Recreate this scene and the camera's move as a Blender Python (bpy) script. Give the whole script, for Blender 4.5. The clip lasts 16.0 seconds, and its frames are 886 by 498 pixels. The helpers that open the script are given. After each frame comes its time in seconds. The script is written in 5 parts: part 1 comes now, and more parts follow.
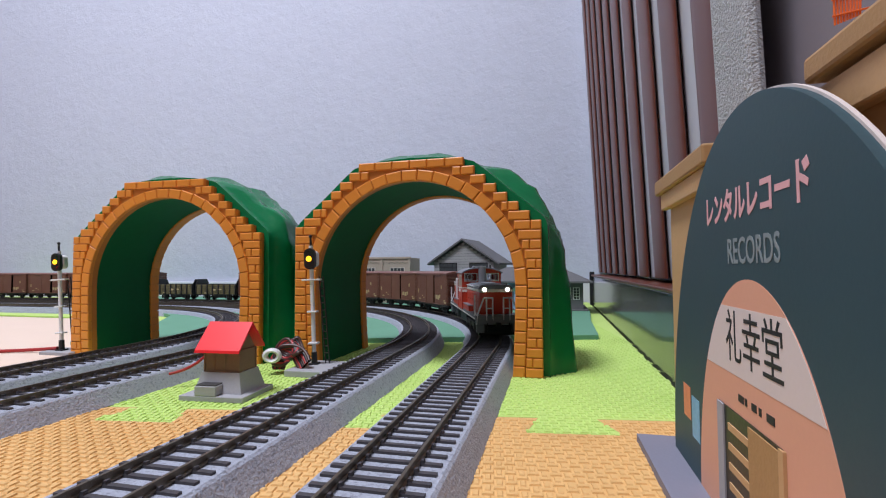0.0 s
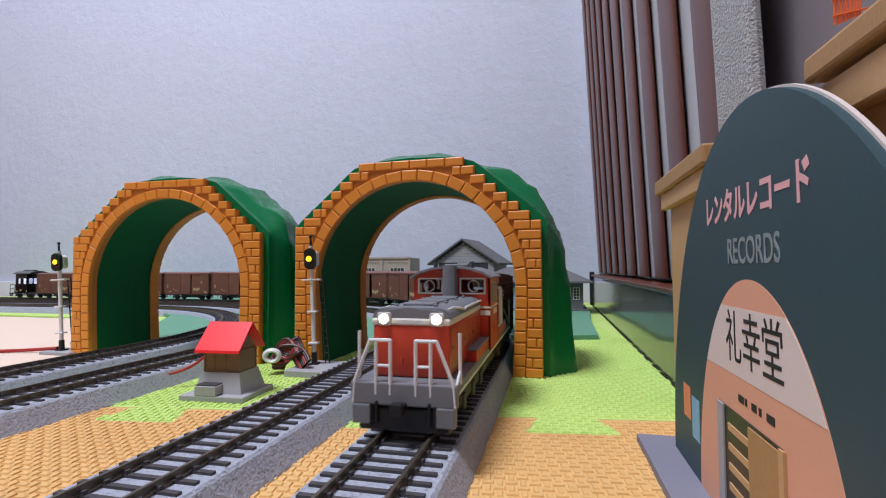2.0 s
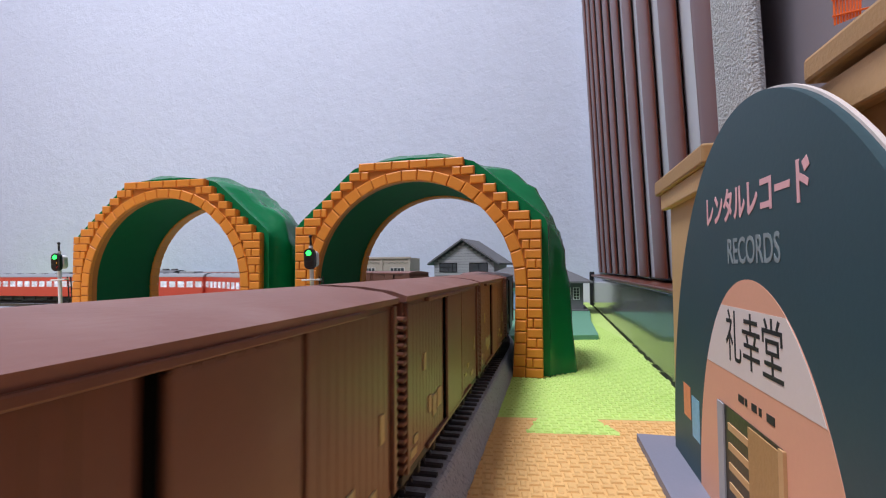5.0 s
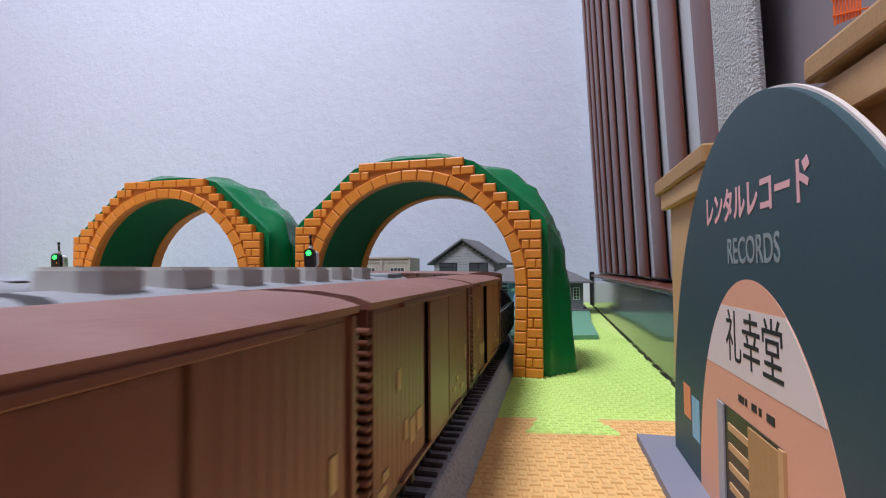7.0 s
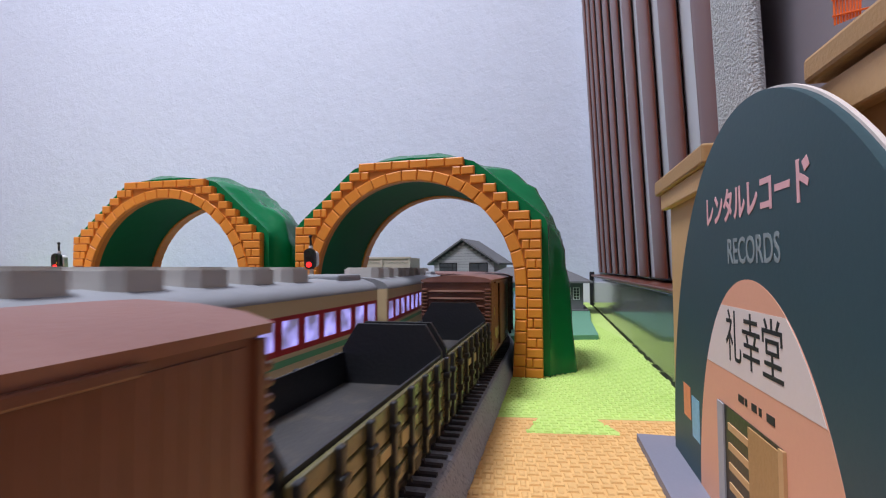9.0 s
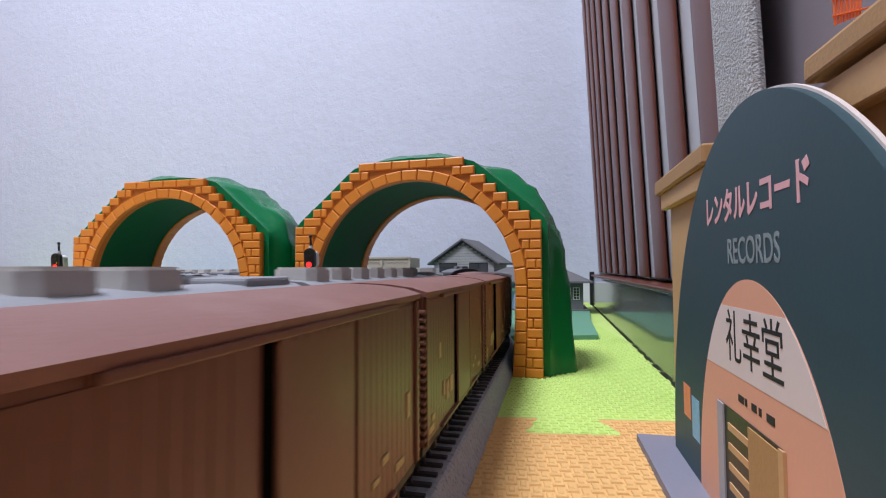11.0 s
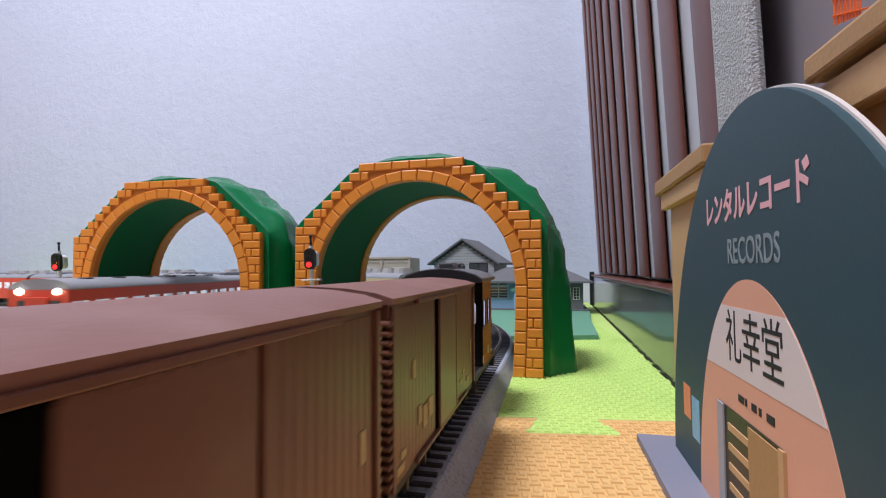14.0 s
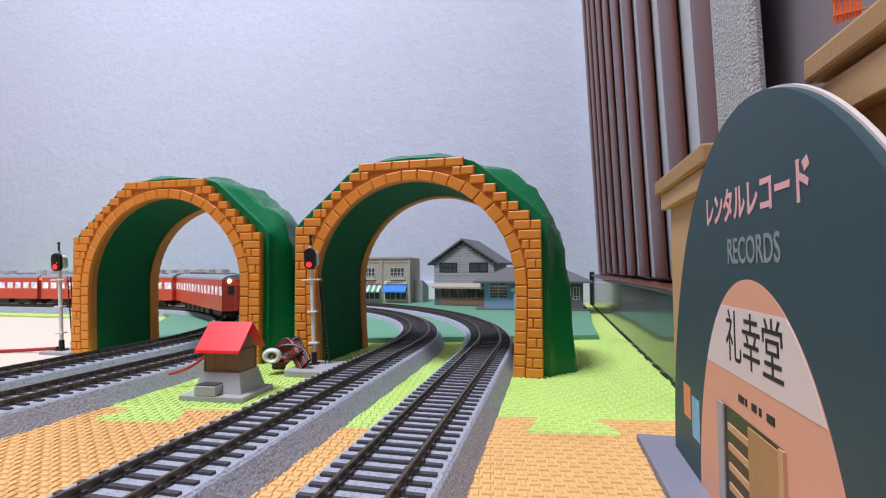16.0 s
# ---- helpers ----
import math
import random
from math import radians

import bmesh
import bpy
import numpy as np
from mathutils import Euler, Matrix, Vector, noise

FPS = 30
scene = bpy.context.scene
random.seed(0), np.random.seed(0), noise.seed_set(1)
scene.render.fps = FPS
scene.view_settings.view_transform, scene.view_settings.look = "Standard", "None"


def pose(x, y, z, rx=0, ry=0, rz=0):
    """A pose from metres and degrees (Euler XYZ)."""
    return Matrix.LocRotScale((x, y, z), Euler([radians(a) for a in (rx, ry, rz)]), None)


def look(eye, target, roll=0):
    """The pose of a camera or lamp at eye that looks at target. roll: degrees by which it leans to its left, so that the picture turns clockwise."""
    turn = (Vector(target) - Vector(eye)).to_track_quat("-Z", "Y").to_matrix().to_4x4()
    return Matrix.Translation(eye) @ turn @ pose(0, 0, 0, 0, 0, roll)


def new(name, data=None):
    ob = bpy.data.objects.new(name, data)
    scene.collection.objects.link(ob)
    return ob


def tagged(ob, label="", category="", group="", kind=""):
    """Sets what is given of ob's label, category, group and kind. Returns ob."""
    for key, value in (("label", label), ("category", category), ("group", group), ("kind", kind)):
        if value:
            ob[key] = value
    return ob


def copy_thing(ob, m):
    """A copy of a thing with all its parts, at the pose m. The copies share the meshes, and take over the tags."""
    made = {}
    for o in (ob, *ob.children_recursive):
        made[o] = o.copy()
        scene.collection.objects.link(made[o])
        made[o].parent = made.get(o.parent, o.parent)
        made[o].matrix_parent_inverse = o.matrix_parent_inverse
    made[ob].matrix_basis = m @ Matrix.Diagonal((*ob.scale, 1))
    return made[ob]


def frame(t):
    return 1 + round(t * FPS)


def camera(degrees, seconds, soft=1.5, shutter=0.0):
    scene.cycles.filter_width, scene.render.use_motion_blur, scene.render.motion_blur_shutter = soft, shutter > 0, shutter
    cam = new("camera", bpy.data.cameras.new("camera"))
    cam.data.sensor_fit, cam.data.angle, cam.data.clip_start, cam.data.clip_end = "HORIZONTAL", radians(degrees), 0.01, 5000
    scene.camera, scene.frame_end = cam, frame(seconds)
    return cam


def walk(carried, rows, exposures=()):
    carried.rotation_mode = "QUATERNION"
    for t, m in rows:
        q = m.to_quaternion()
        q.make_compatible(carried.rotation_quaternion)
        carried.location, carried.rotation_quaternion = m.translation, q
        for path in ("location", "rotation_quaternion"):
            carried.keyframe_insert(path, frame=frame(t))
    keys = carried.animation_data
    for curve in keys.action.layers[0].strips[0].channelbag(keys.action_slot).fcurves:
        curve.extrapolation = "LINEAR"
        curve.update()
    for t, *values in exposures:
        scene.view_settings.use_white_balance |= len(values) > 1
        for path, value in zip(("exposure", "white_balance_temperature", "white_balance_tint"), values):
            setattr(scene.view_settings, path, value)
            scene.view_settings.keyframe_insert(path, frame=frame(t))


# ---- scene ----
# Room axes: x along the back wall, y towards the back wall, z up. Lengths in the helpers are millimetres.
MM = 0.001
cam = camera(86.73, 16.0, soft=1.15, shutter=0.4)
EYE = Vector((0.0, 0.0, 0.0647))
TILT, YAW = 0.0418, 0.232
AIM = EYE + Vector((-math.sin(YAW) * math.cos(TILT), math.cos(YAW) * math.cos(TILT), math.sin(TILT)))
walk(cam, [(0.0, look(EYE, AIM, -0.34)), (16.0, look(EYE, AIM, -0.34))], [(0.0, 0.10), (2.2, 0.10), (4.4, 0.30), (16.0, 0.32)])

# ---- light ----
world = bpy.data.worlds.new("room_air")
scene.world = world
world.use_nodes = True
world.node_tree.nodes["Background"].inputs[0].default_value = (0.75, 0.85, 1.0, 1)
world.node_tree.nodes["Background"].inputs[1].default_value = 0.2


def area(name, x, y, z, size, power, colour, target):
    d = bpy.data.lights.new(name, "AREA")
    d.shape, d.size, d.energy, d.color = "DISK", size, power, colour
    o = new(name, d)
    o.matrix_world = look((x * MM, y * MM, z * MM), [q * MM for q in target])
    return o


area("ceiling_lamp_light", -700, -350, 2250, 0.7, 62, (0.88, 0.91, 1.05), (-700, -349, 0))


# ---- materials ----
def mat(name, col, rough=0.5, metal=0.0, var=0.12, scale=60.0, bump=0.1, fine=900.0, dist=0.0004, spec=0.5, emit=None, power=0.0, coat=0.0, dirt=None, island=0.0, glow=0.0):
    m = bpy.data.materials.new(name)
    m.use_nodes = True
    nt = m.node_tree
    n, l = nt.nodes, nt.links
    b = n["Principled BSDF"]
    b.inputs["Roughness"].default_value = rough
    b.inputs["Metallic"].default_value = metal
    b.inputs["Specular IOR Level"].default_value = spec
    b.inputs["Coat Weight"].default_value = coat
    tc = n.new("ShaderNodeTexCoord")
    a = n.new("ShaderNodeTexNoise")
    a.inputs["Scale"].default_value = scale
    a.inputs["Detail"].default_value = 4
    l.new(tc.outputs["Object"], a.inputs["Vector"])
    f = n.new("ShaderNodeTexNoise")
    f.inputs["Scale"].default_value = fine
    f.inputs["Detail"].default_value = 3
    l.new(tc.outputs["Object"], f.inputs["Vector"])
    mix = n.new("ShaderNodeMix")
    mix.data_type = "RGBA"
    lo = [max(0, c * (1 - var)) for c in col]
    hi = [min(1, c * (1 + var)) for c in col]
    mix.inputs[6].default_value = (*lo, 1)
    mix.inputs[7].default_value = (*hi, 1)
    add = n.new("ShaderNodeMath")
    add.operation = "MULTIPLY_ADD"
    add.inputs[1].default_value, add.inputs[2].default_value = 0.5, 0.25
    l.new(a.outputs[0], add.inputs[0])
    ad2 = n.new("ShaderNodeMath")
    ad2.operation = "MULTIPLY_ADD"
    ad2.inputs[1].default_value = 0.5
    l.new(f.outputs[0], ad2.inputs[0])
    l.new(add.outputs[0], ad2.inputs[2])
    src = ad2.outputs[0]
    if island:
        g = n.new("ShaderNodeObjectInfo")
        k = n.new("ShaderNodeMath")
        k.operation = "MULTIPLY_ADD"
        k.inputs[1].default_value = island
        l.new(g.outputs["Random"], k.inputs[0])
        l.new(src, k.inputs[2])
        src = k.outputs[0]
    l.new(src, mix.inputs[0])
    out = mix.outputs[2]
    if dirt:
        dn = n.new("ShaderNodeTexNoise")
        dn.inputs["Scale"].default_value = dirt[1]
        dn.inputs["Detail"].default_value = 6
        l.new(tc.outputs["Object"], dn.inputs["Vector"])
        ramp = n.new("ShaderNodeValToRGB")
        ramp.color_ramp.elements[0].position, ramp.color_ramp.elements[1].position = 0.52, 0.72
        l.new(dn.outputs[0], ramp.inputs[0])
        mm = n.new("ShaderNodeMix")
        mm.data_type = "RGBA"
        mm.inputs[7].default_value = (*dirt[0], 1)
        sc = n.new("ShaderNodeMath")
        sc.operation = "MULTIPLY"
        sc.inputs[1].default_value = dirt[2]
        l.new(ramp.outputs[0], sc.inputs[0])
        l.new(sc.outputs[0], mm.inputs[0])
        l.new(out, mm.inputs[6])
        out = mm.outputs[2]
    l.new(out, b.inputs["Base Color"])
    if bump:
        bp = n.new("ShaderNodeBump")
        bp.inputs["Strength"].default_value = bump
        bp.inputs["Distance"].default_value = dist
        l.new(f.outputs[0], bp.inputs["Height"])
        l.new(bp.outputs[0], b.inputs["Normal"])
    if emit:
        b.inputs["Emission Color"].default_value = (*emit, 1)
        b.inputs["Emission Strength"].default_value = power
        if glow:
            g = n.new("ShaderNodeTexNoise")
            g.inputs["Scale"].default_value = glow
            g.inputs["Detail"].default_value = 1
            l.new(tc.outputs["Object"], g.inputs["Vector"])
            k = n.new("ShaderNodeMapRange")
            k.inputs["From Min"].default_value, k.inputs["From Max"].default_value = 0.35, 0.68
            k.inputs["To Min"].default_value, k.inputs["To Max"].default_value = power * 0.25, power * 2.2
            l.new(g.outputs[0], k.inputs["Value"])
            l.new(k.outputs[0], b.inputs["Emission Strength"])
    return m


def wall_paper():
    m = mat("embossed_wallpaper", (0.545, 0.58, 0.685), 0.75, var=0.09, scale=22, fine=160, bump=0.0)
    n, l = m.node_tree.nodes, m.node_tree.links
    tc = n.new("ShaderNodeTexCoord")
    vals = []
    for s, w in ((55, 1.0), (190, 0.45)):
        q = n.new("ShaderNodeTexNoise")
        q.inputs["Scale"].default_value, q.inputs["Detail"].default_value, q.inputs["Roughness"].default_value = s, 5, 0.6
        l.new(tc.outputs["Object"], q.inputs["Vector"])
        k = n.new("ShaderNodeMath")
        k.operation = "MULTIPLY"
        k.inputs[1].default_value = w
        l.new(q.outputs[0], k.inputs[0])
        vals.append(k.outputs[0])
    s = n.new("ShaderNodeMath")
    l.new(vals[0], s.inputs[0])
    l.new(vals[1], s.inputs[1])
    bp = n.new("ShaderNodeBump")
    bp.inputs["Strength"].default_value, bp.inputs["Distance"].default_value = 0.55, 0.003
    l.new(s.outputs[0], bp.inputs["Height"])
    l.new(bp.outputs[0], n["Principled BSDF"].inputs["Normal"])
    return m


def glass(name, col=(0.9, 0.95, 1.0), rough=0.02):
    m = bpy.data.materials.new(name)
    m.use_nodes = True
    n, l = m.node_tree.nodes, m.node_tree.links
    b = n["Principled BSDF"]
    b.inputs["Base Color"].default_value = (*col, 1)
    b.inputs["Roughness"].default_value = rough
    b.inputs["Transmission Weight"].default_value = 1.0
    b.inputs["IOR"].default_value = 1.1
    return m


WALL = wall_paper()
M = dict(
    base=mat("white_baseboard_paint", (0.72, 0.74, 0.80), 0.4, var=0.04),
    floor=mat("wooden_floor", (0.35, 0.24, 0.15), 0.35, var=0.2, scale=8),
    ceil=mat("white_ceiling_paper", (0.82, 0.82, 0.82), 0.8, var=0.03),
    mat_o=mat("orange_foam", (0.68, 0.41, 0.155), 0.75, var=0.10, scale=25, bump=0.35, fine=1400, dirt=((0.45, 0.25, 0.08), 30, 0.35)),
    mat_g=mat("lime_foam", (0.50, 0.67, 0.18), 0.75, var=0.10, scale=25, bump=0.35, fine=1400, dirt=((0.36, 0.55, 0.10), 30, 0.35)),
    mat_p=mat("cream_foam", (0.74, 0.58, 0.46), 0.8, var=0.06, scale=25, bump=0.35, fine=1400),
    teal=mat("teal_turf_board", (0.125, 0.30, 0.195), 0.85, var=0.12, scale=40, bump=0.4, fine=1600),
    ballast=mat("grey_ballast_plastic", (0.31, 0.33, 0.385), 0.75, var=0.35, scale=260, bump=0.8, fine=1100, dist=0.0008, dirt=((0.10, 0.10, 0.12), 700, 0.6)),
    tie=mat("black_sleeper_plastic", (0.042, 0.038, 0.042), 0.6, var=0.3, scale=200, bump=0.3, island=0.3),
    rail=mat("browned_nickel_rail", (0.15, 0.125, 0.095), 0.4, metal=0.75, var=0.25, scale=120, bump=0.1),
    brick=mat("orange_brick_plastic", (0.68, 0.235, 0.028), 0.42, var=0.10, scale=60, bump=0.12, fine=700, island=0.25),
    joint=mat("orange_portal_plastic", (0.50, 0.165, 0.022), 0.5, var=0.10, scale=60, bump=0.12),
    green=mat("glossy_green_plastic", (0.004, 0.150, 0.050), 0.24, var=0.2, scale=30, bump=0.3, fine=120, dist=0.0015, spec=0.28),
    # the shell's green, darkened and matted to hold the tunnel's inner shade
    green_in=mat("shaded_green_plastic", (0.004, 0.105, 0.038), 0.6, var=0.2, scale=30, bump=0.2, fine=200, spec=0.15),
    white=mat("white_enamel", (0.70, 0.70, 0.71), 0.35, var=0.04),
    black=mat("black_plastic", (0.009, 0.009, 0.011), 0.4, var=0.3, bump=0.15),
    dark=mat("dark_underframe_plastic", (0.03, 0.028, 0.028), 0.6, var=0.4, bump=0.3, dirt=((0.10, 0.08, 0.06), 200, 0.5)),
    concrete=mat("grey_painted_concrete", (0.33, 0.33, 0.345), 0.75, var=0.15, scale=80, bump=0.3),
    red_roof=mat("red_roof_plastic", (0.88, 0.022, 0.03), 0.38, var=0.06, bump=0.1),
    wood=mat("brown_wood_plastic", (0.20, 0.115, 0.07), 0.6, var=0.25, scale=90, bump=0.3),
    brown=mat("red_brown_wagon_paint", (0.145, 0.057, 0.035), 0.36, var=0.16, scale=50, bump=0.08, spec=0.6, dirt=((0.23, 0.14, 0.085), 60, 0.35)),
    brown_roof=mat("dusty_red_brown_roof", (0.185, 0.078, 0.060), 0.5, var=0.18, scale=45, bump=0.2, dirt=((0.27, 0.15, 0.125), 70, 0.5)),
    cream_mark=mat("cream_lettering", (0.42, 0.34, 0.17), 0.6, var=0.3),
    loco_red=mat("vermilion_locomotive_paint", (0.50, 0.048, 0.022), 0.33, var=0.08, scale=50, bump=0.06),
    loco_dark=mat("sooty_dark_grey_plastic", (0.05, 0.052, 0.056), 0.6, var=0.3, scale=60, bump=0.25),
    loco_grey=mat("grey_locomotive_roof", (0.155, 0.162, 0.178), 0.5, var=0.2, scale=60, bump=0.2),
    stripe=mat("ivory_stripe_paint", (0.70, 0.68, 0.62), 0.4, var=0.05),
    lamp=mat("lit_lamp_lens", (1, 1, 0.95), 0.2, emit=(1.0, 0.93, 0.75), power=6.5),
    pane=mat("dark_window_pane", (0.055, 0.06, 0.065), 0.06, var=0.3, bump=0.0, spec=0.8),
    lit=mat("lit_coach_window", (0.6, 0.6, 0.7), 0.2, var=0.4, scale=120, emit=(0.36, 0.34, 1.0), power=0.42, glow=160),
    lit_r=mat("lit_railcar_window", (0.5, 0.5, 0.55), 0.2, var=0.5, scale=90, emit=(0.75, 0.85, 1.0), power=0.22, glow=130),
    # grey chosen low so the unseen walls throw back less fill light
    plain=mat("bounce_cutting_wall_grey", (0.30, 0.29, 0.30), 0.8, var=0.06, scale=9),
    lit_w=mat("white_lit_window", (0.7, 0.7, 0.8), 0.2, var=0.4, scale=150, emit=(0.55, 0.62, 1.0), power=0.5, glow=90),
    cream=mat("cream_coach_paint", (0.62, 0.48, 0.28), 0.4, var=0.06, bump=0.05),
    crimson=mat("crimson_coach_paint", (0.42, 0.02, 0.03), 0.36, var=0.08, bump=0.05),
    stripe_g=mat("green_stripe_paint", (0.12, 0.36, 0.18), 0.4, var=0.05),
    railcar=mat("vermilion_railcar_paint", (0.60, 0.070, 0.040), 0.38, var=0.07, bump=0.05),
    roof_g=mat("grey_coach_roof", (0.25, 0.26, 0.28), 0.55, var=0.12, scale=50, bump=0.15),
    ac=mat("light_grey_roof_unit", (0.50, 0.485, 0.46), 0.55, var=0.08, bump=0.1),
    coal=mat("matt_black_hopper_paint", (0.010, 0.011, 0.014), 0.45, var=0.3, bump=0.25),
    # khaki base colour paints in the lime mat's reflection on the wagon boards
    khaki=mat("mat_reflection_khaki_boards", (0.10, 0.088, 0.042), 0.25, var=0.4, scale=80, bump=0.25, dirt=((0.012, 0.012, 0.012), 90, 0.8), island=0.3),
    van_black=mat("glossy_black_van_paint", (0.006, 0.006, 0.007), 0.2, var=0.3, bump=0.08, spec=0.32),
    van_roof=mat("dark_grey_van_roof", (0.115, 0.118, 0.125), 0.5, var=0.15, scale=60, bump=0.2),
    void=mat("unlit_dark_interior", (0.004, 0.004, 0.004), 0.9, spec=0.0),
    slat=mat("dark_red_brown_lacquer", (0.105, 0.027, 0.014), 0.3, var=0.3, scale=25, bump=0.06, spec=0.3),
    slat_gap=mat("pale_grey_panel", (0.50, 0.50, 0.55), 0.5, var=0.05),
    skirt=mat("glossy_dark_board", (0.085, 0.085, 0.08), 0.12, var=0.1, bump=0.02, spec=0.7),
    felt=mat("grey_felt", (0.36, 0.37, 0.38), 0.95, var=0.35, scale=300, bump=0.9, fine=800, dist=0.002),
    door=mat("plain_grey_door", (0.23, 0.205, 0.23), 0.6, var=0.04, bump=0.05),
    ply=mat("pale_basswood", (0.50, 0.31, 0.15), 0.6, var=0.14, scale=35, bump=0.25),
    ply_d=mat("warm_basswood", (0.36, 0.21, 0.085), 0.6, var=0.18, scale=35, bump=0.25),
    sign=mat("dark_teal_card", (0.022, 0.060, 0.075), 0.55, var=0.15, scale=20, bump=0.06),
    pink=mat("salmon_card", (0.70, 0.36, 0.24), 0.6, var=0.05, bump=0.05),
    pink_t=mat("pale_pink_lettering", (0.72, 0.40, 0.42), 0.6, var=0.05, bump=0),
    grey_t=mat("grey_lettering", (0.22, 0.27, 0.28), 0.6, var=0.05, bump=0),
    ink=mat("black_ink", (0.012, 0.016, 0.018), 0.6, var=0.1, bump=0),
    card_w=mat("white_card", (0.68, 0.60, 0.56), 0.6, var=0.04, bump=0.05),
    step=mat("blue_grey_base_card", (0.20, 0.20, 0.25), 0.7, var=0.08),
    mesh=mat("orange_net", (0.85, 0.15, 0.02), 0.6, var=0.2),
    beige=mat("beige_facade", (0.42, 0.36, 0.29), 0.7, var=0.12, scale=60, bump=0.2),
    grey_wood=mat("weathered_grey_boards", (0.30, 0.30, 0.305), 0.7, var=0.22, scale=70, bump=0.3, island=0.4),
    tile=mat("dark_grey_roof", (0.12, 0.12, 0.125), 0.65, var=0.25, scale=90, bump=0.3),
    blue=mat("pale_blue_boards", (0.27, 0.42, 0.60), 0.6, var=0.1, bump=0.15),
    awn_b=mat("blue_awning", (0.03, 0.22, 0.70), 0.6),
    awn_g=mat("green_awning", (0.04, 0.32, 0.13), 0.6),
    wire_r=mat("red_wire", (0.35, 0.02, 0.02), 0.4),
    wire_d=mat("dark_brown_wire", (0.06, 0.025, 0.02), 0.4),
    amber=mat("amber_signal_lamp", (1, 0.6, 0.05), 0.3, emit=(1.0, 0.42, 0.01), power=4),
    sig_g=mat("green_signal_lamp", (0.05, 1, 0.2), 0.3, emit=(0.02, 1.0, 0.08), power=3.5),
    sig_r=mat("red_signal_lamp", (1, 0.05, 0.05), 0.3, emit=(1.0, 0.012, 0.012), power=2.6),
    poster=mat("blue_poster", (0.16, 0.35, 0.5), 0.5, var=0.5, scale=300),
    poster_o=mat("orange_poster", (0.6, 0.2, 0.1), 0.5, var=0.5, scale=300),
)


# ---- mesh helpers, in millimetres ----
def box(bm, x0, x1, y0, y1, z0, z1, bev=0.0):
    r = bmesh.ops.create_cube(bm, size=1.0)
    vs = r["verts"]
    for v in vs:
        v.co = Vector((x0 if v.co.x < 0 else x1, y0 if v.co.y < 0 else y1, z0 if v.co.z < 0 else z1))
    if bev:
        es = list({e for v in vs for e in v.link_edges})
        bmesh.ops.bevel(bm, geom=es, offset=bev, segments=2, affect="EDGES", profile=0.5)
    return bm


def rod(bm, a, b, r0, r1=None, n=10):
    a, b = Vector(a), Vector(b)
    d = b - a
    m = Matrix.Translation((a + b) / 2) @ d.to_track_quat("Z", "Y").to_matrix().to_4x4()
    bmesh.ops.create_cone(bm, cap_ends=True, segments=n, radius1=r0, radius2=r0 if r1 is None else r1, depth=d.length, matrix=m)
    return bm


def tube(bm, pts, r, n=8):
    for a, b in zip(pts, pts[1:]):
        rod(bm, a, b, r, n=n)
    for p in pts[1:-1]:
        bmesh.ops.create_icosphere(bm, subdivisions=1, radius=r, matrix=Matrix.Translation(p))
    return bm


def ball(bm, c, r, s=2):
    bmesh.ops.create_icosphere(bm, subdivisions=s, radius=r, matrix=Matrix.Translation(c))
    return bm


def prism(bm, poly, a0, a1, axis="x"):
    """A polygon of (u, v) drawn out from a0 to a1 along an axis: x gives (y, z), y gives (x, z), z gives (x, y)."""
    def at(p, a):
        return {"x": (a, p[0], p[1]), "y": (p[0], a, p[1]), "z": (p[0], p[1], a)}[axis]
    lo = [bm.verts.new(at(p, a0)) for p in poly]
    hi = [bm.verts.new(at(p, a1)) for p in poly]
    bm.faces.new(lo)
    bm.faces.new(hi)
    for i in range(len(poly)):
        j = (i + 1) % len(poly)
        bm.faces.new((lo[i], lo[j], hi[j], hi[i]))
    return bm


def mesh_of(name, bm, material, smooth=False):
    bmesh.ops.recalc_face_normals(bm, faces=bm.faces)
    bm.transform(Matrix.Scale(MM, 4))
    me = bpy.data.meshes.new(name)
    bm.to_mesh(me)
    bm.free()
    me.materials.append(material)
    if smooth:
        for p in me.polygons:
            p.use_smooth = True
        me.set_sharp_from_angle(angle=radians(40))
    return me


def part(name, bm, material, parent=None, label="", smooth=False):
    o = new(name, mesh_of(name, bm, material, smooth))
    if parent is not None:
        o.parent = parent
    if label:
        o["label"] = label
    return o


def piece(name, me, parent, m=None):
    o = new(name, me)
    o.parent = parent
    if m is not None:
        o.matrix_basis = m
    return o


def thing(name, label, category, group="", kind="", m=None):
    o = new(name)
    o.empty_display_size = 0.01
    tagged(o, label, category, group, kind)
    if m is not None:
        o.matrix_basis = m
    return o


def at(x, y, z=0, rz=0):
    return pose(x * MM, y * MM, z * MM, 0, 0, rz)


def B():
    return bmesh.new()


# ---- track plan: centre, radius of each curve; s runs from the far left round the curve and out past the camera ----
TRACKS = {1: (-446.8, 320, 400), 2: (-446.5, 320, 340), 3: (-599, 270, 370), 4: (-599, 270, 310)}
RAIL = 12.0


def along(k, s, off=0.0):
    cx, cy, r = TRACKS[k]
    arc = r * math.pi / 2
    if s >= 0:
        return Vector((cx + r + off, cy - s)), -90.0
    if s > -arc:
        a = -s / r
        return Vector((cx + (r + off) * math.cos(a), cy + (r + off) * math.sin(a))), math.degrees(a) - 90
    return Vector((cx + s + arc, cy + r + off)), 0.0


